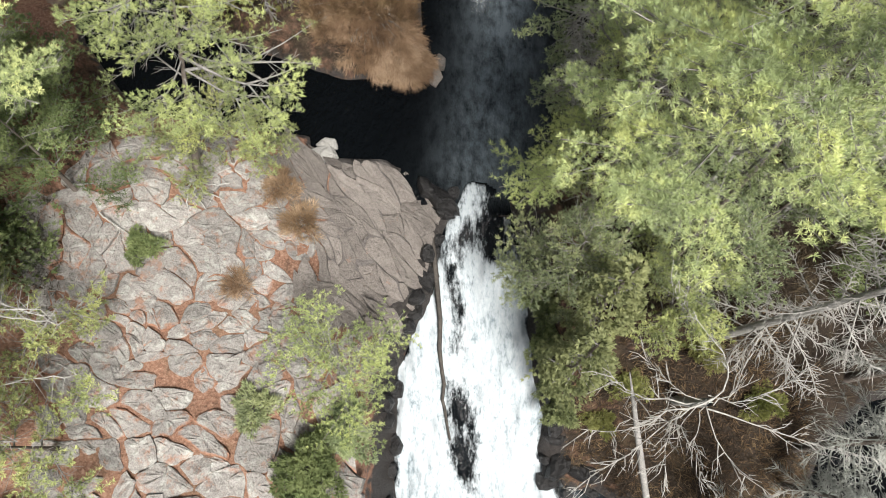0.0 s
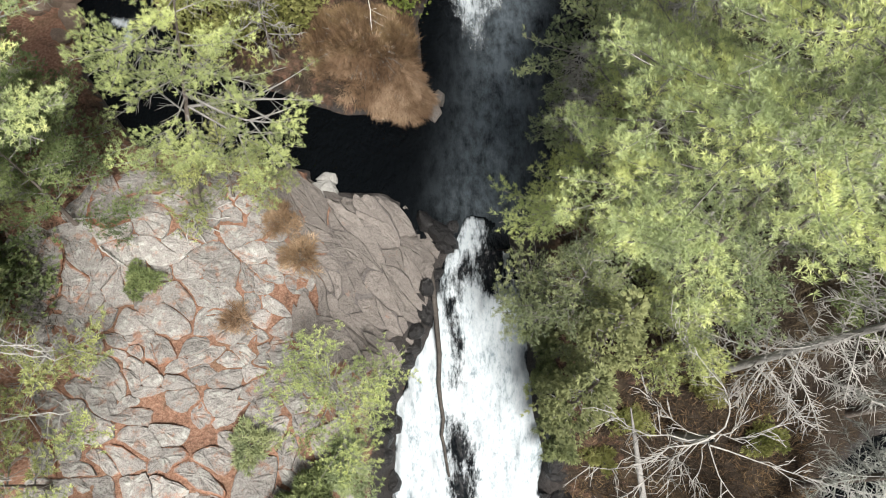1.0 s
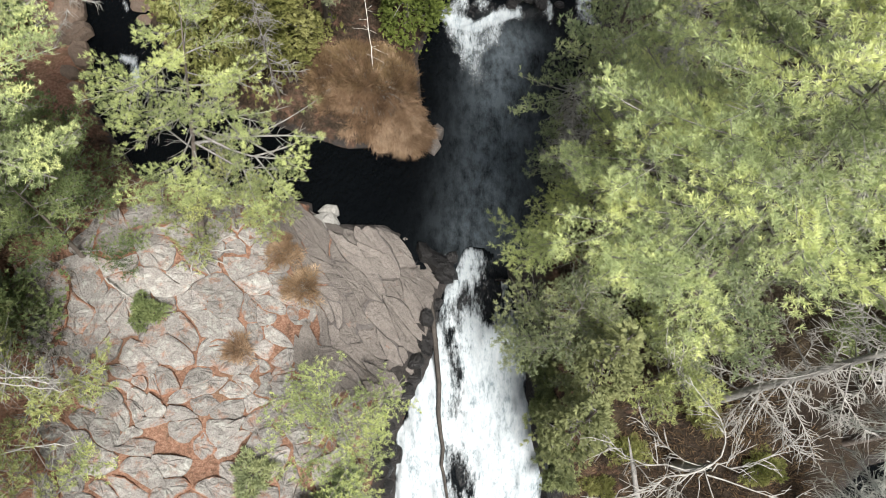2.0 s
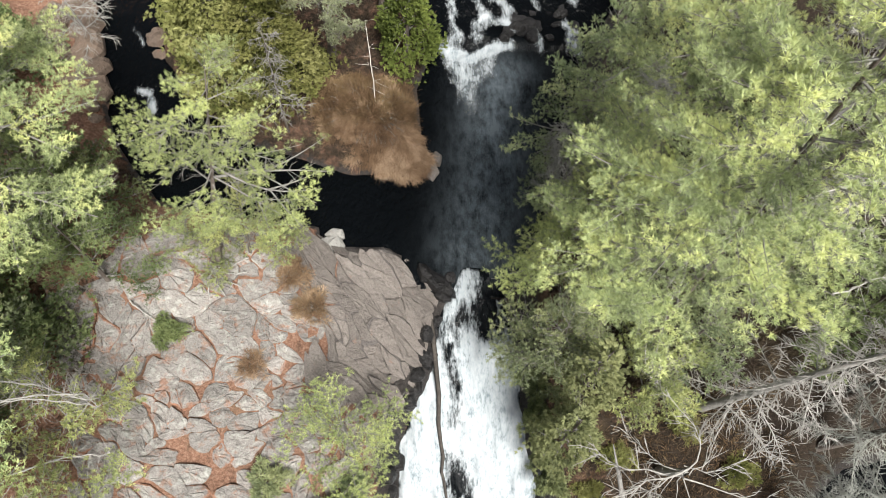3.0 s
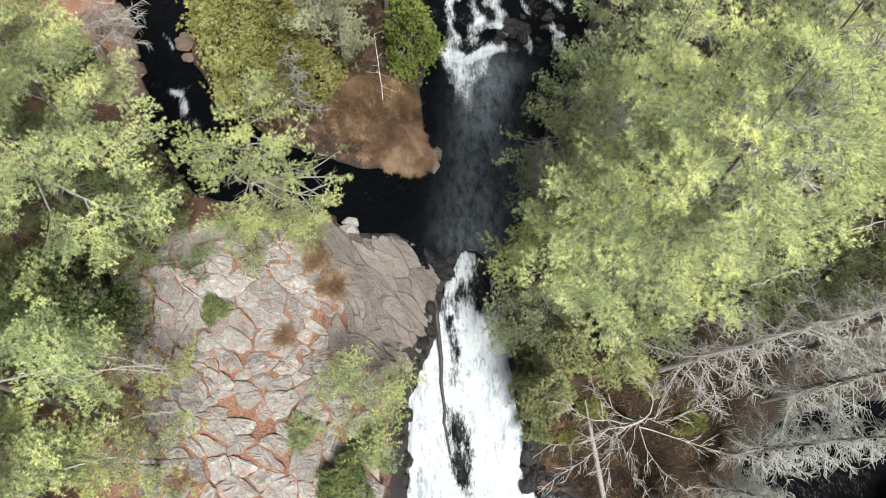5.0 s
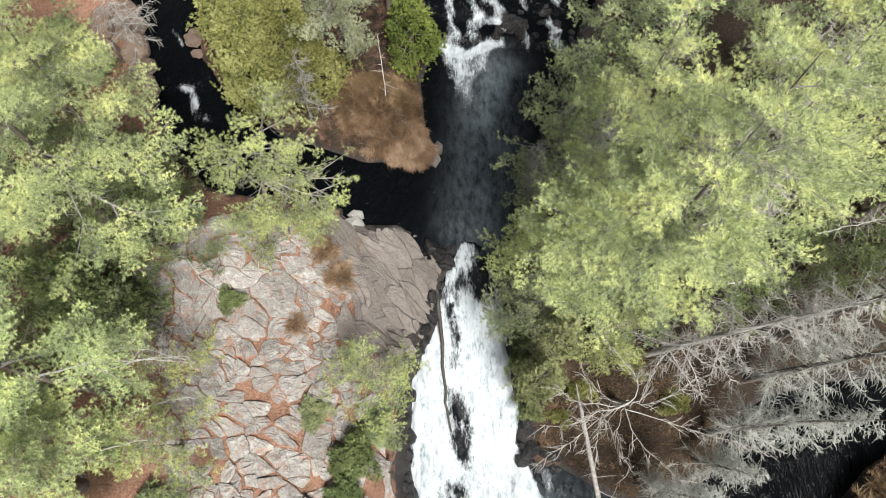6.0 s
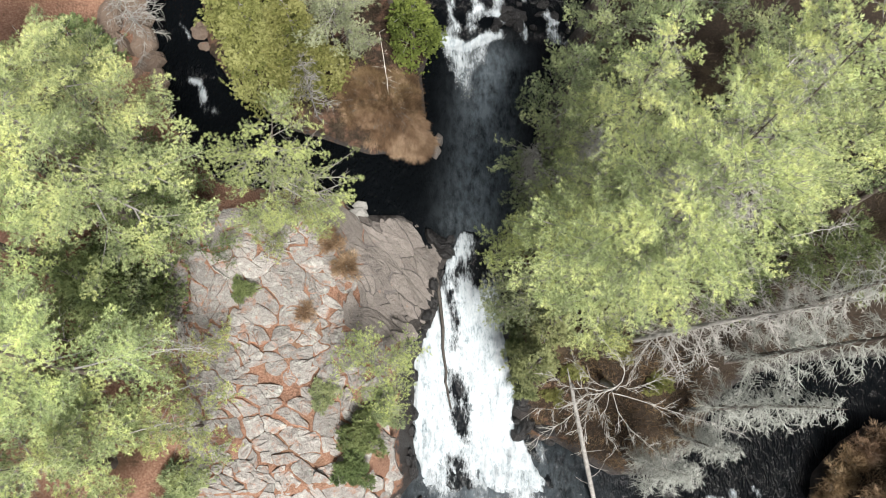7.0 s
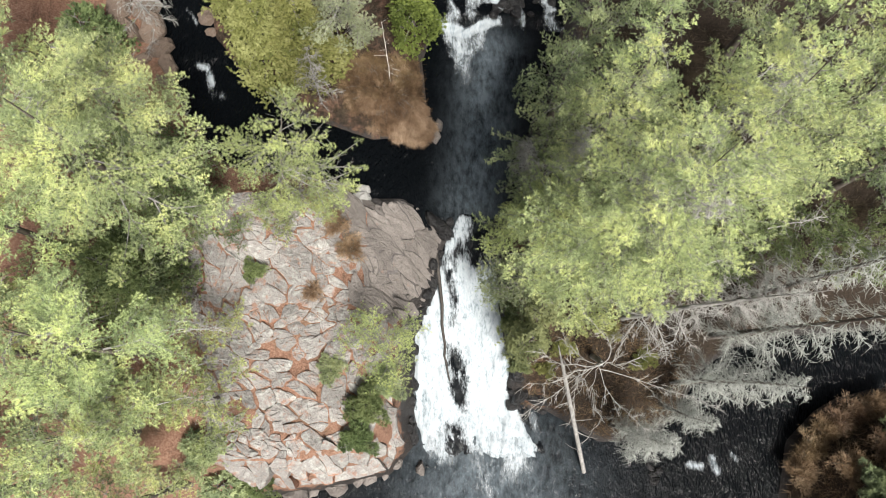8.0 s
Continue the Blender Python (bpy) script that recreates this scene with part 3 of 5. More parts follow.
def spray(limb, long, wide, tuft, gap, arch, rng, blunt=0.6):
    """A fishbone of twigs over the outer part of a limb: tuft places, the way each tuft points, and the twigs."""
    up = np.array([0, 0, 1.0])
    seg = np.linalg.norm(np.diff(limb, axis=0), axis=1)
    s = np.concatenate([[0], np.cumsum(seg)]) / seg.sum()
    length = min(2 * long, 0.92 * seg.sum())
    n = max(4, int(length / (tuft * 0.8)))
    u = (np.arange(n) + rng.uniform(0, 0.6, n)) / n
    w = 1 - length / seg.sum() * (1 - u)
    root = np.stack([np.interp(w, s, limb[:, i]) for i in range(3)], -1)
    out = unit(limb[-1] - limb[len(limb) // 2])
    side = unit(np.cross(up, out))
    half = wide * np.minimum(1, 0.4 + 1.7 * u[:, None]) * (1.05 - u[:, None]) ** blunt * rng.uniform(0.55, 1.25, (n, 2))
    clump = np.sin(u[:, None] * 2.2 * length / 0.3 + rng.uniform(0, 6.28, (1, 2)))
    half = half * (1 + 0.28 * clump)
    half[rng.uniform(0, 1, (n, 2)) < gap] = 0
    angle = 1.05 - 0.4 * u[:, None] + rng.normal(size=(n, 2)) * 0.14
    ways = np.cos(angle)[..., None] * out + (np.sin(angle) * np.array([1, -1]))[..., None] * side
    m = int(half.max() / (tuft * 0.72)) + 1
    r = (np.arange(m)[None, None] + rng.uniform(0.1, 0.7, (n, 2, m))) * tuft * 0.72
    keep = r <= half[..., None] + 0.02
    lift = arch * (1 - (r / max(wide, 0.1)) ** 2) * wide + 0.035 * rng.normal(size=r.shape) + 0.05 * clump[..., None]
    pos = root[:, None, None] + ways[:, :, None] * r[..., None] + up * lift[..., None] + 0.02 * rng.normal(size=r.shape + (3,))
    way = ways[:, :, None] * (0.3 + 0.7 * (r / max(wide, 0.1)))[..., None] + up * 1.0 + out * 0.15
    twigs = []
    for i in range(n):
        for k in (0, 1):
            if half[i, k] > tuft and rng.uniform() < 0.35:
                e = root[i] + ways[i, k] * half[i, k] + up * arch * 0.3 * wide
                twigs.append((np.stack([root[i], e]), np.array([0.007, 0.003])))
    return pos[keep], way[keep], twigs


def white_pine(name, base, top, radius, low, label, mat, rng, limbs=18, tuft=0.12, gap=0.12, long=0.4, wide=0.26, shape=0.6, rise=0.15, arch=0.12, blunt=0.6, trunk_r=0.2, bare=5, count=16, slim=0.092, fan=0.6, aims=(), lobes=(), group=""):
    """A pine with spreading limbs that end in flat feathery sprays of needle tufts, bare and grey nearer the trunk. low: where the crown begins, as a share of the height; base: x, y.
    aims: places that a limb's tip reaches; lobes: the middle of a spray with its half length and half width."""
    foot = np.array([base[0], base[1], land_at(*base) - 0.25])
    ob = thing(name, foot, label, "tree", group)
    line = bend(foot, np.array(top, float), 9, 0.015, rng) - foot
    rad = trunk_r * (1 - 0.95 * np.linspace(0, 1, 9) ** 0.65)
    rad[0] *= 1.35
    v, f = tube([(line, rad)], 8)
    part("trunk", mesh_of("trunk", v, f, BARK, True), ob)
    up = np.array([0, 0, 1.0])
    goals = [(q, None, None) for q in aims] + [(q[:3], q[3], q[4]) for q in lobes]
    cen, way = [], []
    for k in range(limbs + len(goals)):
        h = min(0.985, low + (1 - low) * min(1, (k + rng.uniform(0, 0.9)) / max(1, limbs)) ** 0.85)
        a = k * 2.399 + rng.normal() * 0.4
        rel = (h - low) / (1 - low)
        reach = radius * max(0.02, 1 - rel) ** shape * rng.uniform(0.6, 1.15) + 0.25
        slope = rise + 0.45 * rel + rng.uniform(-0.12, 0.12)
        half_l, half_w = long * reach + 0.15, wide * reach + 0.14
        if k >= limbs:
            q, l_, w_ = goals[k - limbs]
            aim = np.array(q, float) - foot
            h = max(low * 0.6, min(0.97, (aim[2] - 0.2 * np.linalg.norm(aim[:2] - line[-1, :2])) / line[-1, 2]))
        start = np.array([np.interp(h, np.linspace(0, 1, 9), line[:, i]) for i in range(3)])
        if k >= limbs:
            a = math.atan2(aim[1] - start[1], aim[0] - start[0])
            reach = max(0.5, math.hypot(aim[1] - start[1], aim[0] - start[0]))
            slope = (aim[2] - start[2]) / reach
            if l_:
                half_l, half_w = l_, w_
                reach += 0.8 * l_
            else:
                half_l, half_w = long * reach + 0.15, wide * reach + 0.14
        out = np.array([math.cos(a), math.sin(a), 0])
        s = np.linspace(0, 1, 7)[:, None]
        limb = start + out * reach * s + up * reach * (slope * s - 0.07 * np.sin(np.pi * s)) + np.sin(np.pi * s) * rng.normal(size=3) * 0.05 * reach
        wood = [(limb, max(0.012, 0.014 * reach) * (1 - 0.8 * s[:, 0]))]
        p, d, twigs = spray(limb, half_l, half_w, tuft, gap, arch, rng, blunt)
        cen.append(p)
        way.append(d)
        for turn in (-0.62, 0.62) if fan else ():
            t = rng.uniform(0.35, 0.6)
            p = np.array([np.interp(t, s[:, 0], limb[:, i]) for i in range(3)])
            ln = reach * (1 - t) * rng.uniform(0.75, 1.05) + 0.15
            g = a + turn * rng.uniform(0.75, 1.25)
            fork = p + np.array([math.cos(g), math.sin(g), slope * 0.8 - 0.05]) * ln * np.linspace(0, 1, 5)[:, None] - up * 0.05 * ln * np.sin(np.linspace(0, np.pi, 5))[:, None]
            wood.append((fork, max(0.01, 0.009 * reach) * (1 - 0.75 * np.linspace(0, 1, 5))))
            p, d, more = spray(fork, half_l * fan, half_w * (fan + 0.2), tuft, gap, arch, rng, blunt)
            cen.append(p)
            way.append(d)
            twigs += more
        for q in range(int(bare * (0.4 + 0.5 * reach))):
            t = rng.uniform(0.1, 0.75)
            p = np.array([np.interp(t, s[:, 0], limb[:, i]) for i in range(3)])
            turn = a + rng.choice([-1, 1]) * rng.uniform(0.5, 1.2)
            e = p + np.array([math.cos(turn), math.sin(turn), rng.uniform(-0.2, 0.35)]) * rng.uniform(0.2, 0.6)
            mid = (p + e) / 2 + rng.normal(size=3) * 0.03
            twigs.append((np.stack([p, mid, e]), np.array([0.008, 0.006, 0.003])))
            twigs.append((np.stack([mid, mid + (e - p) * 0.45 + rng.normal(size=3) * 0.1]), np.array([0.005, 0.002])))
        v, f = tube(wood + twigs, 3)
        part("limb", mesh_of("limb", v, f, TWIG, True), ob)
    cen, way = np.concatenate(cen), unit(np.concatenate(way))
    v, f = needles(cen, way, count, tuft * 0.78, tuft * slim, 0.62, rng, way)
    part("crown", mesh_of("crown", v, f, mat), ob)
    return ob


def cedar(name, base, top, radius, label, mat, rng, density=1.0, spray=0.2, low=0.05, shape=0.7, group=""):
    """A dense conifer with layered flat sprays hiding the trunk."""
    foot = np.array([base[0], base[1], land_at(*base) - 0.2])
    tip = np.array(top, float)
    ob = thing(name, foot, label, "tree", group)
    line = bend(foot, tip, 7, 0.01, rng) - foot
    v, f = tube([(line, 0.13 * (1 - 0.9 * np.linspace(0, 1, 7)))], 7)
    part("trunk", mesh_of("trunk", v, f, BARK, True), ob)
    height = tip[2] - foot[2]
    count = int(150 * density * radius * height / 4)
    cen, way = [], []
    for k in range(count):
        h = low + (0.985 - low) * ((k + rng.uniform()) / count) ** 0.85
        a = rng.uniform(0, 6.283)
        lobe = 0.8 + 0.25 * math.sin(3 * a + 5 * h) + 0.15 * math.sin(7 * a - 9 * h)
        reach = radius * (1 - h) ** shape * lobe * rng.uniform(0.75, 1.1) + 0.12
        start = np.array([np.interp(h, np.linspace(0, 1, 7), line[:, i]) for i in range(3)])
        out = np.array([math.cos(a), math.sin(a), rng.uniform(-0.25, 0.2)])
        end = start + out * reach
        if k % 12 == 0:
            v, f = tube([(np.stack([start, (start + end) / 2, end]), np.array([0.02, 0.014, 0.005]))], 4)
            part("limb", mesh_of("limb", v, f, TWIG, True), ob)
        m = max(3, int(reach * 9))
        w = rng.uniform(0.45, 1.0, (m, 1)) ** 0.6
        side = np.array([-math.sin(a), math.cos(a), 0])
        c = start + out * reach * w + side * rng.normal(size=(m, 1)) * 0.16 * reach + rng.normal(size=(m, 3)) * 0.05
        cen.append(c)
        way.append(np.tile(out + np.array([0, 0, 0.3]), (m, 1)))
    cen, way = np.concatenate(cen), unit(np.concatenate(way))
    v, f = needles(cen, way, 7, spray, spray * 0.3, 0.5, rng)
    part("crown", mesh_of("crown", v, f, mat), ob)
    return ob


def dead_conifer(name, base, top, radius, label, rng, branches=90, low=0.12, mat=None, trunk_r=0.13, fine=1.0, base_z=None, group="", droop=0.25):
    """A bare conifer: trunk, limbs and hanging lichened twigs."""
    foot = np.array([base[0], base[1], (land_at(*base) if base_z is None else base_z) - 0.15])
    ob = thing(name, foot, label, "dead tree", group)
    line = bend(foot, top, 8, 0.012, rng) - foot
    v, f = tube([(line, trunk_r * (1 - 0.92 * np.linspace(0, 1, 8)))], 8)
    part("trunk", mesh_of("trunk", v, f, DEADWOOD if mat is None else BARK, True), ob)
    for k in range(branches):
        h = low + (0.98 - low) * (k + rng.uniform()) / branches
        a = k * 2.399 + rng.normal() * 0.4
        reach = radius * (1.02 - h) ** 0.7 * rng.uniform(0.45, 1.15) + 0.12
        start = np.array([np.interp(h, np.linspace(0, 1, 8), line[:, i]) for i in range(3)])
        out = np.array([math.cos(a), math.sin(a), 0])
        s = np.linspace(0, 1, 5)[:, None]
        limb = start + out * reach * s + np.array([0, 0, 1.0]) * reach * (-droop * s + 0.25 * s ** 2) + np.sin(np.pi * s) * rng.normal(size=3) * 0.06 * reach
        twigs = []
        limbs = [(limb, 0.02 * (1 - 0.8 * s[:, 0]) * min(1.4, 0.5 + reach * 0.5))]
        for q in range(int(reach * 24 * fine) + 4):
            t = rng.uniform(0.15, 1)
            p = np.array([np.interp(t, s[:, 0], limb[:, i]) for i in range(3)])
            turn = rng.choice([-1, 1]) * rng.uniform(0.4, 1.3)
            o = np.array([math.cos(a + turn), math.sin(a + turn), rng.uniform(-0.7, 0.2)])
            ln = rng.uniform(0.1, 0.38) * (0.5 + 0.4 * reach)
            mid = p + o * ln * 0.5 + rng.normal(size=3) * 0.03
            twigs.append((np.stack([p, mid, p + o * ln + np.array([0, 0, -0.05])]), np.array([0.008, 0.0065, 0.003])))
        v, f = tube(limbs + twigs, 3)
        part("limb", mesh_of("limb", v, f, mat or DEADWOOD, True), ob)
    return ob


def shrub(name, place, radius, height, label, mat, rng, count=320, needle=0.14, tufts=12, category="shrub", z=None, slim=0.14):
    """A low uneven shrub of leafy shoots."""
    foot = np.array([place[0], place[1], land_at(*place) if z is None else z])
    ob = thing(name, foot, label, category)
    a, r = rng.uniform(0, 6.283, count), np.sqrt(rng.uniform(0.02, 1, count))
    lobe = 0.75 + 0.3 * np.sin(3 * a + rng.uniform(0, 6)) * r + 0.15 * np.sin(7 * a)
    h = height * np.sqrt(np.clip(1 - 0.85 * r ** 2, 0, 1)) * rng.uniform(0.55, 1.1, count)
    end = np.stack([np.cos(a) * r * radius * lobe, np.sin(a) * r * radius * lobe, h], -1)
    stems = [(np.stack([np.array([e[0] * 0.15, e[1] * 0.15, -0.05]), np.array([e[0] * 0.6, e[1] * 0.6, e[2] * 0.6]), e]), np.array([0.012, 0.008, 0.004])) for e in end[::3]]
    v, f = tube(stems, 3)
    part("stem", mesh_of("stem", v, f, TWIG, True), ob, kind="stuff")
    v, f = needles(end, unit(end + np.array([0, 0, 0.5 * height])), tufts, needle, needle * slim, 0.75, rng)
    part("foliage", mesh_of("foliage", v, f, mat), ob)
    return ob


R = np.random.default_rng
PALE = "tall white pine with bright yellow-green needle plates"

# west bank pines
white_pine("pine_tree", (-6.4, 7.1), (-4.9, 9.1, 7.7), 1.9, 0.3, "open pine leaning out over the dark channel from bare roots", PINE_MID, R(11), 9, 0.135, 0.22, 0.3, 0.24, 0.4, trunk_r=0.13, bare=9,
           lobes=[(-5.9, 7.5, 6.9, 0.75, 0.42), (-5.2, 7.7, 6.3, 0.7, 0.45), (-6.4, 8.0, 5.4, 0.6, 0.4), (-4.0, 8.0, 5.6, 0.7, 0.4), (-3.2, 7.6, 5.0, 0.5, 0.3), (-2.9, 8.2, 4.6, 0.4, 0.25), (-4.2, 7.3, 4.6, 0.7, 0.4),
                  (-5.4, 7.1, 4.4, 0.75, 0.5), (-6.4, 7.0, 4.2, 0.7, 0.45), (-5.0, 8.2, 5.6, 0.7, 0.45), (-4.4, 8.0, 4.9, 0.6, 0.4), (-4.9, 9.3, 7.4, 0.45, 0.35), (-5.4, 8.8, 7.2, 0.45, 0.3), (-4.4, 9.2, 6.6, 0.5, 0.3), (-4.0, 9.0, 5.9, 0.4, 0.25)], count=24, slim=0.055)
white_pine("pine_tree", (-5.6, 7.7), (-5.2, 7.9, 3.4), 1.6, 0.2, "low yellowish pine under the leaning one at the ledge's edge", LEAF_PALE, R(311), 13, 0.142, 0.2, 0.4, 0.3, 0.5, trunk_r=0.06, bare=6)
white_pine("pine_tree", (-11.0, 7.2), (-9.2, 6.8, 13.4), 2.4, 0.45, PALE + " beside the rock ledge", PINE_BRIGHT, R(12), 4, 0.112, 0.0, 0.4, 0.34, arch=0.36, blunt=0.38, trunk_r=0.24, count=20, slim=0.07,
           lobes=[(-7.4, 7.6, 7.9, 0.95, 0.72), (-7.25, 5.9, 7.1, 1.01, 0.74), (-9.0, 5.9, 9.3, 1.12, 0.78), (-9.2, 7.3, 10.3, 1.01, 0.72), (-8.7, 6.6, 12.0, 0.78, 0.60), (-9.7, 6.1, 11.2, 1.12, 0.78), (-8.4, 6.7, 8.6, 0.90, 0.66),
                  (-9.4, 7.6, 12.0, 0.78, 0.66), (-9.2, 6.9, 13.2, 0.50, 0.48), (-10.2, 7.6, 9.2, 1.23, 0.84), (-10.4, 6.0, 8.2, 1.23, 0.84), (-8.7, 5.2, 7.6, 0.90, 0.60)])
white_pine("pine_tree", (-10.8, 9.4), (-9.2, 8.7, 12.4), 1.7, 0.5, PALE + " by the side channel", PINE_BRIGHT, R(13), 4, 0.112, 0.0, 0.4, 0.34, arch=0.36, blunt=0.38, trunk_r=0.18, count=20, slim=0.07,
           lobes=[(-8.3, 8.2, 9.0, 0.78, 0.60), (-8.7, 8.7, 9.7, 0.90, 0.66), (-9.0, 8.3, 11.4, 0.78, 0.60), (-8.3, 8.0, 12.8, 0.67, 0.60), (-9.8, 9.4, 9.6, 1.01, 0.72), (-9.7, 8.3, 8.9, 1.01, 0.72), (-10.6, 9.3, 8.3, 1.12, 0.84), (-8.9, 9.2, 10.4, 0.8, 0.6), (-8.2, 8.6, 10.2, 0.7, 0.5), (-9.2, 9.6, 9.0, 0.8, 0.6)])
cedar("cedar_tree", (-11.2, 4.6), (-10.9, 4.7, 6.4), 2.1, "dense dark green conifer at the edge of the ledge", PINE_DARK, R(14), 1.5, 0.12)
cedar("cedar_tree", (-10.3, 4.4), (-10.2, 4.5, 4.4), 1.4, "dense dark green conifer at the edge of the ledge", PINE_GREEN, R(314), 1.5, 0.12)
white_pine("pine_tree", (-10.2, 2.0), (-9.2, 2.1, 12.4), 2.2, 0.4, PALE + " over the needle-strewn bank", PINE_BRIGHT, R(15), 5, 0.112, 0.0, 0.4, 0.32, arch=0.36, blunt=0.38, trunk_r=0.2, count=20, slim=0.07,
           lobes=[(-8.2, 2.3, 8.9, 1.06, 0.72), (-7.8, 2.7, 7.3, 0.78, 0.54), (-8.9, 1.4, 9.8, 1.01, 0.72), (-8.6, 2.2, 11.2, 0.90, 0.60), (-9.4, 2.7, 10.6, 1.01, 0.72), (-9.3, 2.0, 12.0, 0.67, 0.54), (-10.1, 1.6, 9.2, 1.23, 0.84), (-10.2, 3.0, 8.6, 1.23, 0.84)])
white_pine("pine_tree", (-11.0, -0.8), (-10.0, -0.5, 9.2), 2.6, 0.25, "white pine with dull green needles and bare grey inner branches", PINE_BRIGHT, R(16), 15, 0.142, 0.145, 0.4, 0.28, trunk_r=0.2, bare=9, aims=[(-9.9, 1.0, 7.2), (-8.3, 0.6, 6.6), (-8.3, 1.4, 4.6), (-9.0, -0.6, 8.2)])
white_pine("pine_tree", (-8.3, 0.4), (-8.1, 0.3, 5.0), 1.8, 0.15, "thin young pine with sparse yellowish needles", LEAF_PALE, R(17), 15, 0.145, 0.35, 0.45, 0.22, 0.5, trunk_r=0.07, bare=10)
white_pine("pine_tree", (-8.9, 2.9), (-8.6, 2.9, 4.4), 1.8, 0.2, "thin young pine with sparse yellowish needles", LEAF_PALE, R(317), 12, 0.145, 0.4, 0.4, 0.2, 0.5, trunk_r=0.07, bare=12)
white_pine("pine_tree", (-10.2, -3.0), (-9.8, -2.4, 7.6), 2.5, 0.2, "white pine with dull green needles on the lower bank", PINE_BRIGHT, R(18), 18, 0.142, 0.1, 0.4, 0.3, trunk_r=0.2, bare=7)
cedar("cedar_tree", (-8.6, -3.0), (-8.4, -2.9, 0.6), 1.5, "small dense green conifer above the lower river", PINE_GREEN, R(19), 1.2, 0.15)
for i, (b, t, r_) in enumerate([((-13.6, 5.5), (-13.4, 5.6, 11.0), 2.7), ((-14.0, 9.0), (-13.6, 9.2, 13.0), 2.8), ((-13.6, 1.8), (-13.2, 1.8, 11.0), 2.7),
                                ((-14.2, -2.5), (-13.8, -2.2, 9.5), 2.7), ((-15.8, 12.2), (-15.4, 12.2, 11.0), 2.5)]):
    white_pine("pine_tree", b, t, r_, 0.25, PALE + " in the western wood", (PINE_BRIGHT, PINE_GREEN)[i % 2], R(30 + i), 26, 0.17, 0.03, 0.42, 0.3, arch=0.2, trunk_r=0.25, bare=2, count=10, slim=0.14, group="western wood")
# understorey fill: PINE_DARK puts the shade below the tall crowns into the needles
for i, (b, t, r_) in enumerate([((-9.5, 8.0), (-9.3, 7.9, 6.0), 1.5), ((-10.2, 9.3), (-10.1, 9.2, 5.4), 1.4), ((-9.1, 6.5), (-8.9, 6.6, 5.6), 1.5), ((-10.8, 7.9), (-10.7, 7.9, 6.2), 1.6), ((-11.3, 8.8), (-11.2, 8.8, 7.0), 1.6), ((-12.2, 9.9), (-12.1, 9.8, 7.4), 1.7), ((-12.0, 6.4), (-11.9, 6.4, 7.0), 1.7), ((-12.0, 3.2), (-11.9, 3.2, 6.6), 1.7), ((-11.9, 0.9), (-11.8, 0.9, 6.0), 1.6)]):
    white_pine("pine_tree", b, t, r_, 0.08, "young pine with needles darkened for the shade of the western pines", PINE_DARK, R(270 + i), 16, 0.13, 0.145, 0.42, 0.3, 0.5, trunk_r=0.08, bare=2, count=11, slim=0.12, group="shaded western pines")
cedar("juniper_bush", (-14.6, 15.2), (-14.6, 15.2, 2.6), 1.5, "low dark green juniper on the tan soil bank", PINE_DARK, R(36), 1.3, 0.18, 0.02, 0.45)

# island between the channels
ISLAND = "dense olive-green cedar on the island between two channels"
cedar("cedar_tree", (-7.0, 14.4), (-6.6, 13.6, 6.4), 2.1, ISLAND, CEDAR_OLIVE, R(41), 1.6, 0.13, group="island cedars")
cedar("cedar_tree", (-5.4, 14.2), (-5.1, 13.4, 6.8), 1.9, ISLAND, CEDAR_OLIVE, R(42), 1.6, 0.13, group="island cedars")
white_pine("pine_tree", (-3.9, 15.9), (-3.3, 13.0, 7.6), 1.6, 0.35, "pale grey-green pine with a bare grey trunk on the island", PINE_GREY, R(43), 17, 0.135, 0.1, 0.4, 0.28, trunk_r=0.17, bare=10, lobes=[(-3.9, 12.1, 6.8, 0.6, 0.4), (-2.8, 12.7, 5.7, 0.6, 0.35)])
cedar("cedar_tree", (-1.3, 15.8), (-1.2, 15.5, 4.4), 1.2, "bright green young cedar beside the cascade", CEDAR_GREEN, R(44), 2.0, 0.13, 0.02, 0.55)
cedar("cedar_tree", (-8.2, 17.4), (-8.0, 17.0, 6.4), 2.0, ISLAND, CEDAR_OLIVE, R(45), 1.2, 0.15, group="island cedars")
white_pine("pine_tree", (-2.2, 18.0), (-2.2, 18.0, 7.0), 1.8, 0.2, "grey-green pine at the head of the island", PINE_GREY, R(46), 16, 0.145, 0.1, trunk_r=0.15)
dead_conifer("dead_cedar", (-5.1, 12.5), (-4.7, 12.2, 5.6), 1.1, "bare grey dead cedar in front of the island cedars", R(321), 30, 0.3, TWIG, 0.05, 0.8, droop=0.05)

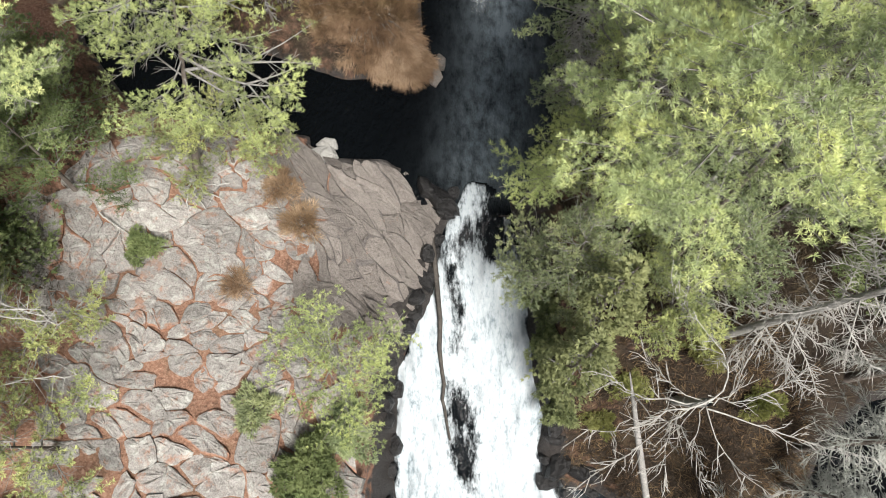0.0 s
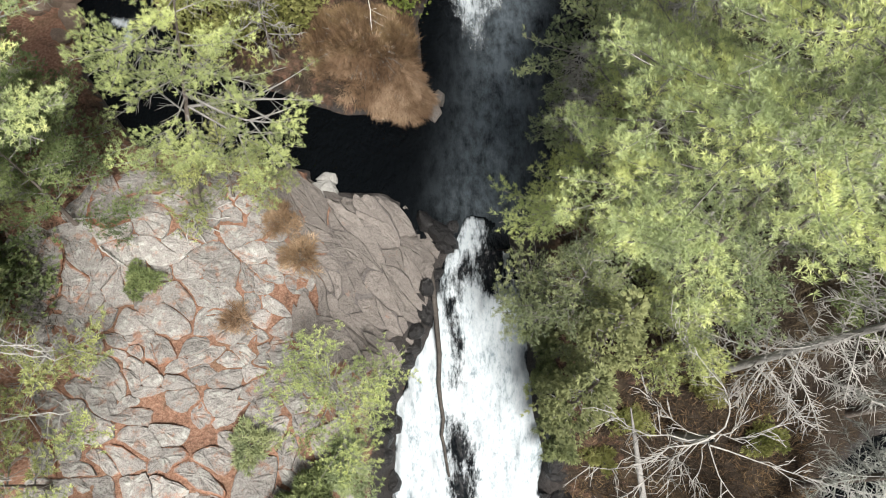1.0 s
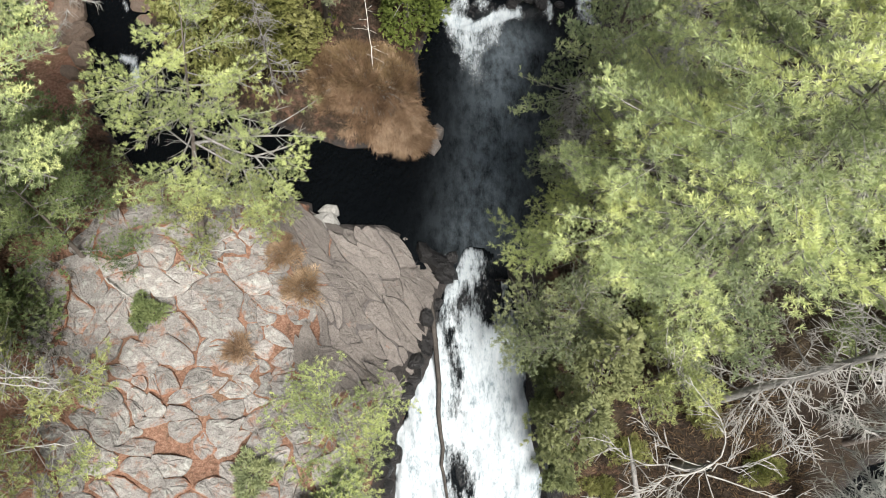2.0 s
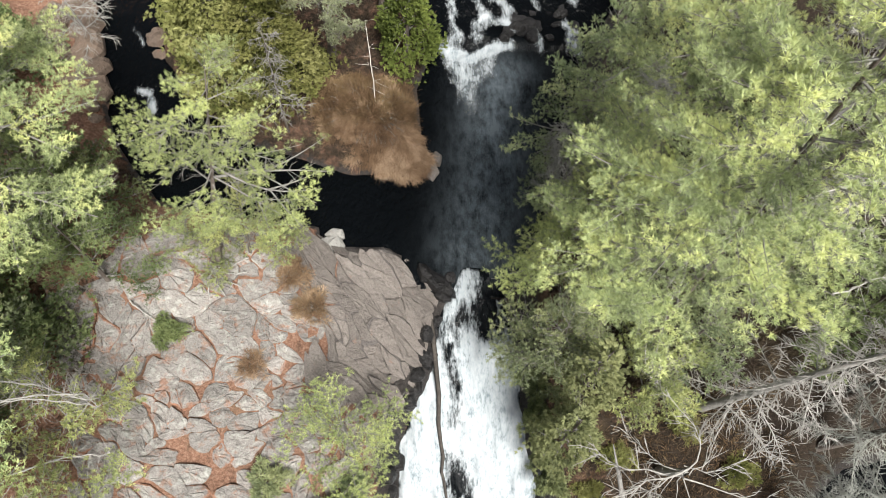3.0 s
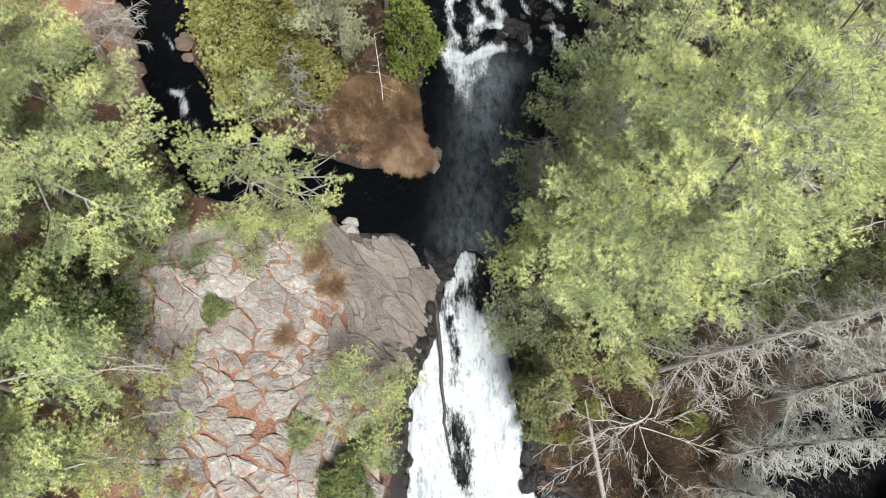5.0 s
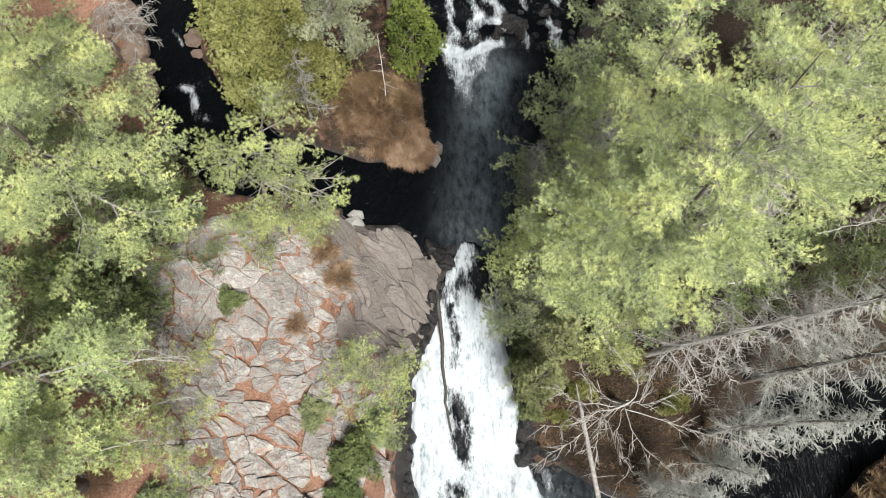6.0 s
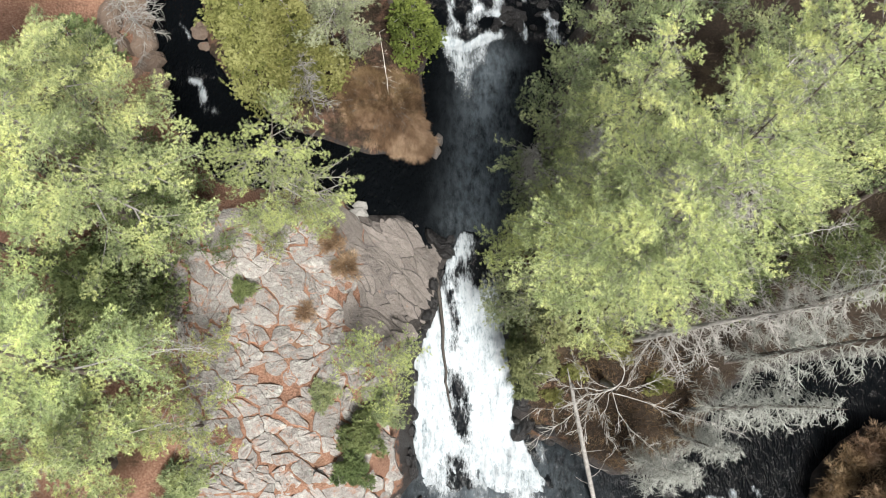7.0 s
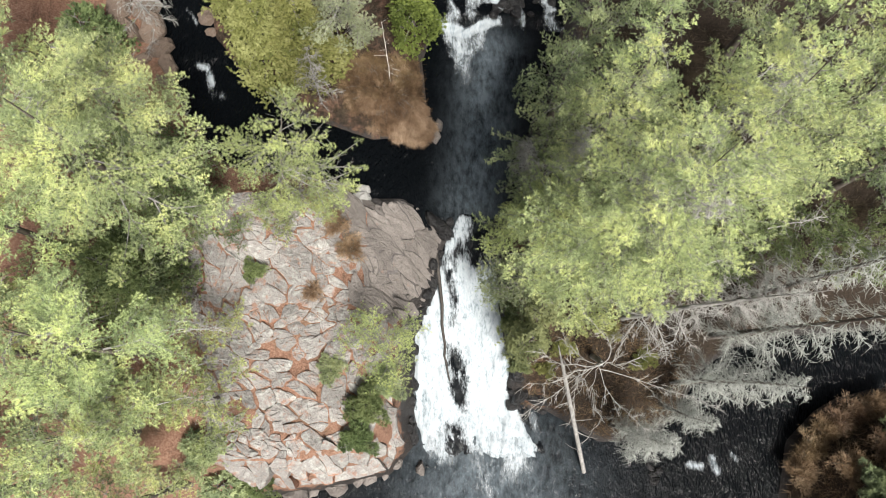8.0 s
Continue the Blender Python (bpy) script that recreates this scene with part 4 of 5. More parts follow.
# east bank
white_pine("pine_tree", (5.6, 5.0), (4.8, 4.9, 15.9), 2.6, 0.5, PALE + " towering over the waterfall", PINE_BRIGHT, R(51), 24, 0.125, 0.14, 0.4, 0.24, trunk_r=0.135, bare=8,
           aims=[(3.5, 4.5, 12.6), (1.9, 5.1, 10.4), (3.8, 4.7, 14.5), (3.0, 5.1, 12.3), (3.0, 3.8, 10.6), (4.1, 4.0, 13.9), (5.9, 4.1, 11.8), (2.6, 4.6, 11.6), (3.2, 6.1, 12.7),
                 (3.4, 3.3, 10.8), (4.8, 3.1, 10.9), (5.8, 3.0, 10.2), (2.3, 3.3, 8.7), (6.2, 3.5, 13.6), (2.4, 4.4, 8.4), (6.8, 3.4, 11.5), (5.4, 3.2, 12.5), (4.4, 2.9, 9.6)],
           lobes=[(2.4, 5.2, 8.4, 0.8, 0.5), (3.0, 5.8, 8.8, 0.8, 0.5), (2.3, 4.6, 8.0, 0.7, 0.45), (3.2, 4.4, 8.8, 0.8, 0.5), (2.7, 6.4, 8.2, 0.7, 0.45), (4.6, 6.4, 11.0, 0.8, 0.5)], count=28, slim=0.045)
white_pine("pine_tree", (5.4, 8.8), (5.0, 8.7, 11.6), 2.2, 0.3, PALE + " on the east bank", PINE_BRIGHT, R(52), 20, 0.135, 0.15, 0.4, 0.25, trunk_r=0.15, bare=8, aims=[(3.2, 8.6, 8.6), (4.0, 8.0, 10.0), (5.8, 9.2, 10.1), (3.0, 7.2, 8.2)], count=22, slim=0.06)
white_pine("pine_tree", (8.6, 7.4), (7.8, 7.5, 14.6), 2.5, 0.42, PALE + " on the east bank", PINE_BRIGHT, R(53), 20, 0.135, 0.15, 0.4, 0.25, trunk_r=0.13, bare=8,
           aims=[(6.9, 7.8, 13.4), (8.7, 6.9, 12.4), (6.5, 9.1, 11.4), (9.9, 6.6, 9.4), (8.9, 6.1, 10.0), (7.0, 6.6, 12.0), (10.6, 6.3, 9.0)], count=24, slim=0.055)
white_pine("pine_tree", (3.9, 9.0), (3.5, 8.9, 6.4), 1.5, 0.1, "young pale grey-green pine reaching low over the pool", PINE_GREEN, R(54), 18, 0.142, 0.1, 0.42, 0.26, trunk_r=0.1, lobes=[(1.9, 8.2, 5.9, 0.75, 0.3), (2.6, 7.5, 4.6, 0.6, 0.4), (3.0, 9.6, 5.8, 0.6, 0.35)])
white_pine("pine_tree", (3.6, 6.6), (3.3, 6.5, 8.0), 1.9, 0.135, "slender yellow-green pine at the lip of the fall", LEAF_PALE, R(55), 20, 0.142, 0.16, 0.42, 0.26, trunk_r=0.13, bare=9, aims=[(1.2, 5.6, 4.2), (1.8, 6.4, 5.0)], count=20, slim=0.065)
white_pine("pine_tree", (3.4, 4.6), (2.9, 4.5, 4.4), 1.4, 0.1, "small pale pine leaning over the white water", PINE_GREEN, R(56), 15, 0.135, 0.25, 0.42, 0.26, 0.5, trunk_r=0.07, bare=7, aims=[(1.3, 5.1, 1.2), (1.3, 4.4, 1.8), (1.7, 3.8, 3.0), (1.7, 5.9, 2.2)])
cedar("cedar_tree", (3.3, 2.5), (3.05, 2.4, 4.2), 0.95, "small soft green cedar beside the fall", SOFT, R(57), 1.4, 0.12)
cedar("cedar_tree", (3.7, 3.7), (3.6, 3.6, 5.2), 1.1, "small soft green cedar on the rust needle bank", SOFT, R(58), 1.1, 0.12)
white_pine("pine_tree", (5.4, 3.9), (5.1, 3.7, 4.2), 1.3, 0.1, "small yellowish pine on the rust needle bank", LEAF_PALE, R(358), 15, 0.145, 0.2, 0.42, 0.26, 0.5, trunk_r=0.06, bare=7)
# dk = 1: tree takes the darker needle copy, with shade put into its colour
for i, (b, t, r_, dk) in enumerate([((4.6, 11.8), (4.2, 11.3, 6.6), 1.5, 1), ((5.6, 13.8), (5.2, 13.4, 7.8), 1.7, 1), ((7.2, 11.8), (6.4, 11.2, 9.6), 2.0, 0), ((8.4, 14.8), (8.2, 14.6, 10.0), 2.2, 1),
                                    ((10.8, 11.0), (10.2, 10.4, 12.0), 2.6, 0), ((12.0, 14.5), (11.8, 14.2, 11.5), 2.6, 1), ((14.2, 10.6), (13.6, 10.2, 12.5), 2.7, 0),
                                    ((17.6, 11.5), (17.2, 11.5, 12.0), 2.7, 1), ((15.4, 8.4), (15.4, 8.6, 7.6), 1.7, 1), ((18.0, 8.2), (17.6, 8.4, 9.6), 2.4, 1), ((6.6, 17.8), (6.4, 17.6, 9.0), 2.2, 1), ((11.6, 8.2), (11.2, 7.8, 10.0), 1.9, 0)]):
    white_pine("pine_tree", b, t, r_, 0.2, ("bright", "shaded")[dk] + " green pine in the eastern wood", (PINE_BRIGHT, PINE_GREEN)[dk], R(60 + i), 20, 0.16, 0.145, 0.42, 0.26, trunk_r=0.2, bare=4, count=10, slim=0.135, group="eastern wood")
# lower layer: the duller PINE_GREEN carries the taller pines' shade in its colour
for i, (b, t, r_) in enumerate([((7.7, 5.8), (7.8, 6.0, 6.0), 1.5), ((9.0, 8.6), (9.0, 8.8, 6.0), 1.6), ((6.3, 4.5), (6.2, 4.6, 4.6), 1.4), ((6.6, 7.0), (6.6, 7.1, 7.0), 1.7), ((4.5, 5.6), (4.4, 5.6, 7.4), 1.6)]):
    white_pine("pine_tree", b, t, r_, 0.1, "young pine with green dulled for the shade of taller pines", PINE_GREEN, R(220 + i), 16, 0.145, 0.15, 0.42, 0.26, 0.5, trunk_r=0.08, bare=5, count=12, slim=0.115, group="shaded young pines")
# shade behind the spruces is put into these pines' dark needle colour
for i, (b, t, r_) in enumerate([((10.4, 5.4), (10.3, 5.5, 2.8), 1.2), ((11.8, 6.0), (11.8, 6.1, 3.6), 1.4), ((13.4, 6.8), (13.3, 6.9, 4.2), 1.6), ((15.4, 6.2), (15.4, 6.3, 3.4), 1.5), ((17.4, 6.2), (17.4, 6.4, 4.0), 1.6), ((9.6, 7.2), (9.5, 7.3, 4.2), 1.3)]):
    white_pine("pine_tree", b, t, r_, 0.1, "young pine with needles darkened for the shade behind the dead spruces", PINE_DARK, R(370 + i), 14, 0.15, 0.15, 0.42, 0.26, 0.5, trunk_r=0.07, bare=4, count=10, slim=0.14, group="dark young pines")
for i, (b, t, r_) in enumerate([((8.5, 6.3), (8.2, 6.7, 10.5), 1.5), ((4.7, 8.0), (4.0, 7.6, 9.4), 1.4), ((5.9, 6.1), (5.2, 5.9, 12.4), 1.3), ((9.6, 9.2), (9.4, 9.0, 11.0), 1.5), ((3.4, 8.4), (2.7, 8.6, 6.2), 0.9)]):
    dead_conifer("dead_pine", b, t, r_, "bare grey dead pine among the living ones", R(230 + i), 60, 0.5, None, 0.06, 1.3, group="dead pines")

white_pine("pine_tree", (19.6, -3.4), (19.4, -3.4, 2.0), 1.7, 0.1, "small green pine on the far river bank", PINE_GREEN, R(203), 18, 0.13, 0.1, trunk_r=0.1, count=14)
white_pine("pine_tree", (17.4, -5.2), (17.2, -5.2, 0.5), 1.5, 0.1, "small green pine on the far river bank", PINE_GREEN, R(204), 16, 0.13, 0.1, trunk_r=0.1, count=14)

# bare trees by the lower river
GREY = "dead spruce hung with pale grey lichen by the river"
dead_conifer("dead_spruce", (7.0, 3.4), (10.0, 3.3, 9.6), 1.7, "leaning bleached dead spruce with stripped limbs", R(81), 80, 0.08, None, 0.12, 0.9, droop=0.35)
dead_conifer("dead_spruce", (9.9, 0.9), (10.5, 0.8, 7.2), 1.5, GREY, R(82), 110, 0.15, LICHEN, 0.12, 1.05, group="lichened spruces")
dead_conifer("dead_spruce", (11.8, 2.9), (13.6, 2.9, 10.2), 1.8, GREY, R(83), 95, 0.12, LICHEN, 0.15, 1.05, group="lichened spruces")
dead_conifer("dead_spruce", (12.6, 4.3), (14.2, 4.9, 10.5), 1.9, GREY, R(84), 95, 0.12, LICHEN, 0.15, 1.05, group="lichened spruces")
dead_conifer("dead_spruce", (7.3, -0.9), (7.9, -1.2, 3.4), 1.3, GREY, R(85), 90, 0.25, LICHEN, 0.09, 1.5, group="lichened spruces")
dead_conifer("dead_spruce", (9.4, 0.0), (9.8, -0.6, 2.2), 1.0, GREY, R(86), 60, 0.3, LICHEN, 0.08, 1.4, group="lichened spruces")

dead_conifer("dead_bush", (-12.7, 16.6), (-12.5, 16.2, 3.4), 2.0, "bare pale grey bush arching over the tan soil bank", R(87), 26, 0.1, None, 0.05, 0.9, droop=0.2)


def dead_birch():
    rng = R(90)
    hub = np.array([5.65, 1.55, 2.5])
    foot = np.array([6.2, 2.0, land_at(6.2, 2.0) - 0.2])
    ob = thing("dead_birch", foot, "bare bleached birch with long spreading limbs", "dead tree")
    v, f = tube([(bend(foot, hub, 7, 0.02, rng) - foot, np.linspace(0.13, 0.09, 7))], 8)
    part("trunk", mesh_of("trunk", v, f, DEADWOOD, True), ob)
    for a, ln, up, r0 in [(195, 3.0, 0.25, 0.06), (165, 2.4, 0.5, 0.05), (215, 3.4, 0.1, 0.055), (120, 2.6, 1.2, 0.05), (60, 1.6, 0.9, 0.035), (-20, 3.6, 0.5, 0.045), (-55, 2.6, 0.3, 0.035),
                          (-95, 2.0, 0.4, 0.03), (240, 2.2, 0.2, 0.03), (10, 2.0, 1.0, 0.03), (145, 1.8, 0.2, 0.03), (-140, 1.7, 0.7, 0.025)]:
        d = np.array([math.cos(radians(a)), math.sin(radians(a)), up * 0.5])
        line = bend(hub, hub + d * ln, 8, 0.12, rng) - foot + np.cumsum(rng.normal(size=(8, 3)) * 0.07, 0)
        limbs = [(line, 0.43 * r0 * (1 - 0.85 * np.linspace(0, 1, 8)))]
        for q in range(int(ln * 6)):
            t = rng.uniform(0.3, 1)
            p = np.array([np.interp(t, np.linspace(0, 1, 8), line[:, i]) for i in range(3)])
            o = unit(d + rng.normal(size=3) * 0.55)
            e = p + o * rng.uniform(0.2, 0.75)
            limbs.append((np.stack([p, (p + e) / 2 + rng.normal(size=3) * 0.05, e]), np.array([0.012, 0.008, 0.004])))
            for g in range(2):
                e2 = (p + e) / 2 + unit(o + rng.normal(size=3) * 0.6) * rng.uniform(0.1, 0.35)
                limbs.append((np.stack([(p + e) / 2, e2]), np.array([0.007, 0.003])))
        v, f = tube(limbs, 5)
        part("limb", mesh_of("limb", v, f, DEADWOOD, True), ob)


dead_birch()


def fallen_snag():
    rng = R(91)
    foot = np.array([6.3, -3.0, -4.05])
    ob = thing("dead_tree", foot, "grey bare trunk leaning out of the river against the bank", "dead tree")
    line = bend(foot, (4.35, 2.3, 1.5), 9, 0.012, rng) - foot
    v, f = tube([(line, np.array([0.10, 0.10, 0.098, 0.095, 0.09, 0.085, 0.075, 0.05, 0.012]))], 9)
    part("trunk", mesh_of("trunk", v, f, TWIG, True), ob)
    for q in range(9):
        t = rng.uniform(0.1, 0.95)
        p = np.array([np.interp(t, np.linspace(0, 1, 9), line[:, i]) for i in range(3)])
        e = p + unit(rng.normal(size=3) * np.array([1, 1, 0.4])) * rng.uniform(0.4, 1.1)
        v, f = tube([(bend(p, e, 5, 0.08, rng), np.linspace(0.022, 0.005, 5))], 5)
        part("limb", mesh_of("limb", v, f, TWIG, True), ob)


fallen_snag()


def stick(name, pts, radius, label, mat, rng, twigs=4, category="branch"):
    pts = np.array(pts, float)
    t = np.linspace(0, 1, len(pts))
    s = np.linspace(0, 1, 12)
    line = np.stack([np.interp(s, t, pts[:, i]) for i in range(3)], -1) + rng.normal(size=(12, 3)) * radius * 0.5 + np.cumsum(rng.normal(size=(12, 3)), 0) * 0.02 * (twigs > 3)
    v, f = tube([(line - pts[0], radius * (1 - 0.6 * s))], 6)
    ob = new(name, mesh_of(name, v, f, mat, True))
    ob.matrix_world = Matrix.Translation(pts[0])
    tagged(ob, label, category)
    paths = []
    for q in range(twigs):
        p = line[rng.integers(3, 12)] - pts[0]
        e = p + unit(rng.normal(size=3)) * rng.uniform(0.2, 0.6)
        paths.append((np.stack([p, e]), np.array([radius * 0.35, 0.003])))
    if paths:
        v, f = tube(paths, 4)
        part("twig", mesh_of("twig", v, f, mat, True), ob, kind="stuff")
    return ob


stick("log", [(-0.2, 6.3, -0.35), (-0.1, 5.0, -0.8), (0.05, 3.0, -1.85), (0.1, 2.0, -2.4), (0.3, 1.0, -3.0)], 0.085, "long thin wet black log lying down the waterfall", WETWOOD, R(92), 0, "log")

stick("log", [(-11.6, 7.75, land_at(-11.6, 7.75) + 0.25), (-10.9, 7.3, land_at(-10.9, 7.3) + 0.28), (-10.2, 6.9, land_at(-10.2, 6.9) + 0.25)], 0.27, "thick pale grey fallen log on the needle bank", DEADWOOD, R(180), 0, "log")
stick("log", [(-11.2, 10.1, 0.25), (-11.15, 10.8, 0.15), (-10.95, 11.6, 0.05)], 0.16, "short brown log slanting into the side channel", BARK, R(181), 2, "log")
GREY_STICK = "thin bleached dead branch caught in the pines"
stick("branch", [(5.0, 6.3, 7.0), (5.1, 5.6, 6.3), (4.9, 4.6, 5.5)], 0.016, GREY_STICK, DEADWOOD, R(150), 24)
stick("branch", [(5.1, 7.0, 9.0), (5.3, 6.2, 8.6), (6.0, 5.6, 8.0), (6.4, 5.2, 7.5)], 0.016, GREY_STICK, DEADWOOD, R(151), 24)
stick("branch", [(8.0, 6.2, 9.0), (8.6, 7.2, 9.2), (9.0, 8.0, 9.6)], 0.016, GREY_STICK, DEADWOOD, R(152), 24)
stick("branch", [(3.6, 8.2, 4.6), (3.0, 8.8, 4.3), (2.7, 9.3, 4.0)], 0.02, GREY_STICK, DEADWOOD, R(153), 24)
stick("branch", [(4.4, 10.2, 6.2), (3.8, 10.0, 5.6), (3.2, 9.8, 5.0)], 0.02, GREY_STICK, DEADWOOD, R(154), 22)
for k, (x, y, z, dx, dy) in enumerate([(-9.6, 2.6, 4.6, 2.4, 0.1), (-9.5, 3.0, 5.0, 2.2, -0.3), (-9.4, 2.2, 5.2, 2.3, 0.5), (-9.2, 1.2, 3.6, 2.0, 0.6), (-9.4, 0.2, 4.4, 1.9, 0.2)]):
    stick("branch", [(x, y, z), (x + dx * 0.5, y + dy * 0.5 + 0.1, z - 0.1), (x + dx, y + dy, z - 0.4)], 0.022, "bare grey dead limb over the ledge", DEADWOOD, R(155 + k), 26)
stick("branch", [(-8.35, 5.9, land_at(-8.35, 5.9) + 0.22), (-8.0, 5.65, land_at(-8.0, 5.65) + 0.22), (-7.6, 5.4, land_at(-7.6, 5.4) + 0.2)], 0.025, "pale fallen stick lying on the ledge", DEADWOOD, R(165), 3)
for k in range(7):
    a = -2.4 + 0.5 * k
    stick("root", [(-6.4, 7.1, land_at(-6.4, 7.1) + 0.2), (-6.4 + 0.4 * math.cos(a), 7.1 + 0.4 * math.sin(a), land_at(-6.4, 7.1) + 0.14), (-6.4 + 0.95 * math.cos(a + 0.3), 7.1 + 0.95 * math.sin(a + 0.3), land_at(-6.4, 6.5) + 0.06)],
          0.035, "bare grey pine root gripping the ledge", DEADWOOD, R(170 + k), 1, "root")

for k, (x, y, z, dx, dy, dz) in enumerate([(4.0, 7.2, 7.4, -1.3, 0.3, -0.3), (4.2, 7.6, 7.0, -1.4, -0.3, -0.5), (5.6, 5.6, 9.4, 1.2, 0.9, 0.3), (6.0, 5.2, 8.8, 1.5, 0.3, 0.2), (6.4, 6.2, 9.6, 1.0, 1.2, 0.1),
                                           (7.2, 4.2, 7.0, 1.5, 0.5, -0.2), (6.6, 9.8, 8.4, -0.4, 1.3, 0.3), (5.6, 6.8, 10.0, -1.2, 0.5, 0.2), (8.4, 9.0, 9.8, 1.0, 0.8, 0.2), (9.6, 5.4, 7.4, 1.4, 0.2, 0.3)]):
    stick("branch", [(x, y, z), (x + dx * 0.5, y + dy * 0.5, z + dz * 0.5 + 0.08), (x + dx, y + dy, z + dz)], 0.02, GREY_STICK, DEADWOOD, R(190 + k), 36)

# island shrub
BUSH = [(-4.3, 14.5), (-4.6, 13.2), (-3.9, 12.4), (-2.9, 11.55), (-1.9, 11.1), (-0.95, 10.85), (-0.4, 11.45), (-0.7, 12.8), (-1.3, 14.4), (-2.8, 14.9)]


def dry_shrub():
    """Bare brown twigs at the back, a thick fringe of drooping russet stems towards the water."""
    rng = R(93)
    base = np.array([-2.4, 12.6, land_at(-2.4, 12.6)])
    ob = thing("dry_shrub", base, "large dry russet-brown shrub hanging over the dark pool", "shrub")
    x, y = rng.uniform(-5, 0, 60000), rng.uniform(10, 15.2, 60000)
    d = -inside_distance(BUSH, x, y) + 0.16 * wobble(x, y, 4.0, 94) + 0.08 * wobble(x, y, 11.0, 99)
    x, y, d = x[d > 0], y[d > 0], d[d > 0]
    lump = 0.26 * wobble(x, y, 2.2, 95) + 0.16 * wobble(x, y, 5.5, 96)
    z = -0.15 + (0.95 + lump) * (1 - np.exp(-d / 0.5)) * rng.uniform(0.75, 1.05, len(x)) + 0.04
    front = ease((13.2 - y + 0.4 * wobble(x, y, 2.0, 100)) / 1.0)
    way = np.stack([0.16 * (x - base[0]) + 0.5 * wobble(x, y, 2.4, 97), -0.75 * front - 0.1 + 0.45 * wobble(x, y, 2.4, 98), 0.75 - 0.75 * front], -1)
    pick = rng.uniform(0, 1, len(x)) < 0.02 + 0.105 * front
    c = np.stack([x, y, z], -1) - np.array([base[0], base[1], 0])
    c[:, 2] -= base[2]
    v, f = needles(c[pick], unit(way[pick] + 0.3 * rng.normal(size=(int(pick.sum()), 3))), 22, 0.38, 0.0125, 0.33, rng)
    part("foliage", mesh_of("foliage", v, f, SEDGE), ob)
    back = (~pick) & (front < 0.9) & (rng.uniform(0, 1, len(x)) < 0.09)
    v, f = needles(c[back], unit(way[back] + np.array([0, 0, 0.5])), 18, 0.42, 0.012, 0.5, rng)
    part("foliage", mesh_of("foliage", v, f, RUSSET), ob, "dull brown bare shoots")
    stems = []
    for i in rng.choice(len(x), 260, replace=False):
        e = c[i] + np.array([0, 0, rng.uniform(0, 0.3) * (1 - 0.7 * front[i])])
        root = np.array([e[0] * 0.45, e[1] * 0.45 + 0.3, -0.05])
        stems.append((np.stack([root, (root + e) / 2 + np.array([0, 0, 0.25]), e]), np.array([0.014, 0.01, 0.004])))
    v, f = tube(stems, 4)
    part("stem", mesh_of("stem", v, f, TWIG, True), ob, kind="stuff")


dry_shrub()
stick("birch_sapling", [(-2.2, 13.2, 0.4), (-2.2, 13.5, 1.4), (-2.25, 14.0, 2.4), (-2.35, 14.6, 3.0)], 0.013, "thin white birch sapling standing in the dry shrub", BIRCH, R(94), 14, "sapling")

# shrubs on the ledge and banks
shrub("shrub", (-7.3, 5.15), 0.5, 0.5, "small round green juniper growing in the ledge", PINE_DARK, R(101), 320, 0.13)
shrub("shrub", (-4.3, 1.4), 0.6, 0.45, "low green pine seedling growing in a crack", PINE_GREEN, R(102), 272, 0.15)
shrub("shrub", (-2.9, 0.1), 0.95, 1.1, "bushy dark green conifer at the ledge's edge", PINE_DARK, R(103), 832, 0.15)
shrub("shrub", (-3.2, -1.1), 0.8, 0.9, "bushy dark green conifer at the ledge's edge", PINE_DARK, R(104), 672, 0.15)
shrub("shrub", (-2.2, 0.9), 0.8, 0.9, "bushy green conifer above the fall", PINE_GREEN, R(105), 672, 0.15)
white_pine("pine_tree", (-2.5, 2.2), (-2.2, 2.5, 3.6), 1.7, 0.15, "sparse little pine with pale tufts at the fall's edge", LEAF_PALE, R(106), 16, 0.11, 0.45, 0.45, 0.24, 0.4, trunk_r=0.05, bare=10)
for k, (x, y, r_) in enumerate([(2.75, 4.2, 0.55), (2.85, 3.4, 0.6), (3.05, 2.5, 0.55), (3.25, 1.7, 0.5)]):
    shrub("shrub", (x, y), r_, 0.9, "soft olive bush hanging over the edge of the white water", SOFT, R(280 + k), 420, 0.14)
shrub("shrub", (-7.4, -3.0), 1.0, 1.2, "bushy dark green conifer above the lower river", PINE_DARK, R(201), 700, 0.15)
shrub("shrub", (-8.6, -1.5), 0.9, 0.9, "bushy green conifer on the rust needle bank", PINE_GREEN, R(202), 600, 0.15)
for k, (x, y) in enumerate([(15.3, -2.6), (15.7, -1.6), (16.4, -0.9), (17.0, -0.5), (17.7, -0.1), (18.5, 0.1), (19.3, 0.3), (16.6, -2.2), (18.0, -1.4)]):
    shrub("dry_grass", (x + 0.3, y - 0.3), 0.7, 0.7, "tall clump of tan dry grass on the far river bank", SEDGE, R(240 + k), 260, 0.34, 7, "grass", slim=0.05)
for k, (x, y, r_) in enumerate([(18.6, -2.6, 0.9), (19.8, -1.6, 1.0), (17.6, -3.8, 0.9), (20.4, -2.8, 1.1), (18.9, -1.3, 0.8), (17.4, -3.0, 0.8), (18.8, -3.6, 1.0)]):
    shrub("shrub", (x, y), r_, 0.9, "low green bush among dry grass on the far bank", PINE_GREEN, R(250 + k), 500, 0.15)
for k, (x, y, r_) in enumerate([(5.0, 2.4, 0.6), (8.0, 1.9, 0.6), (4.4, 1.5, 0.5), (6.6, 3.0, 0.55)]):
    shrub("shrub", (x, y), r_, 0.4, "low green bush on the rust needle bank", CEDAR_OLIVE, R(260 + k), 260, 0.13)
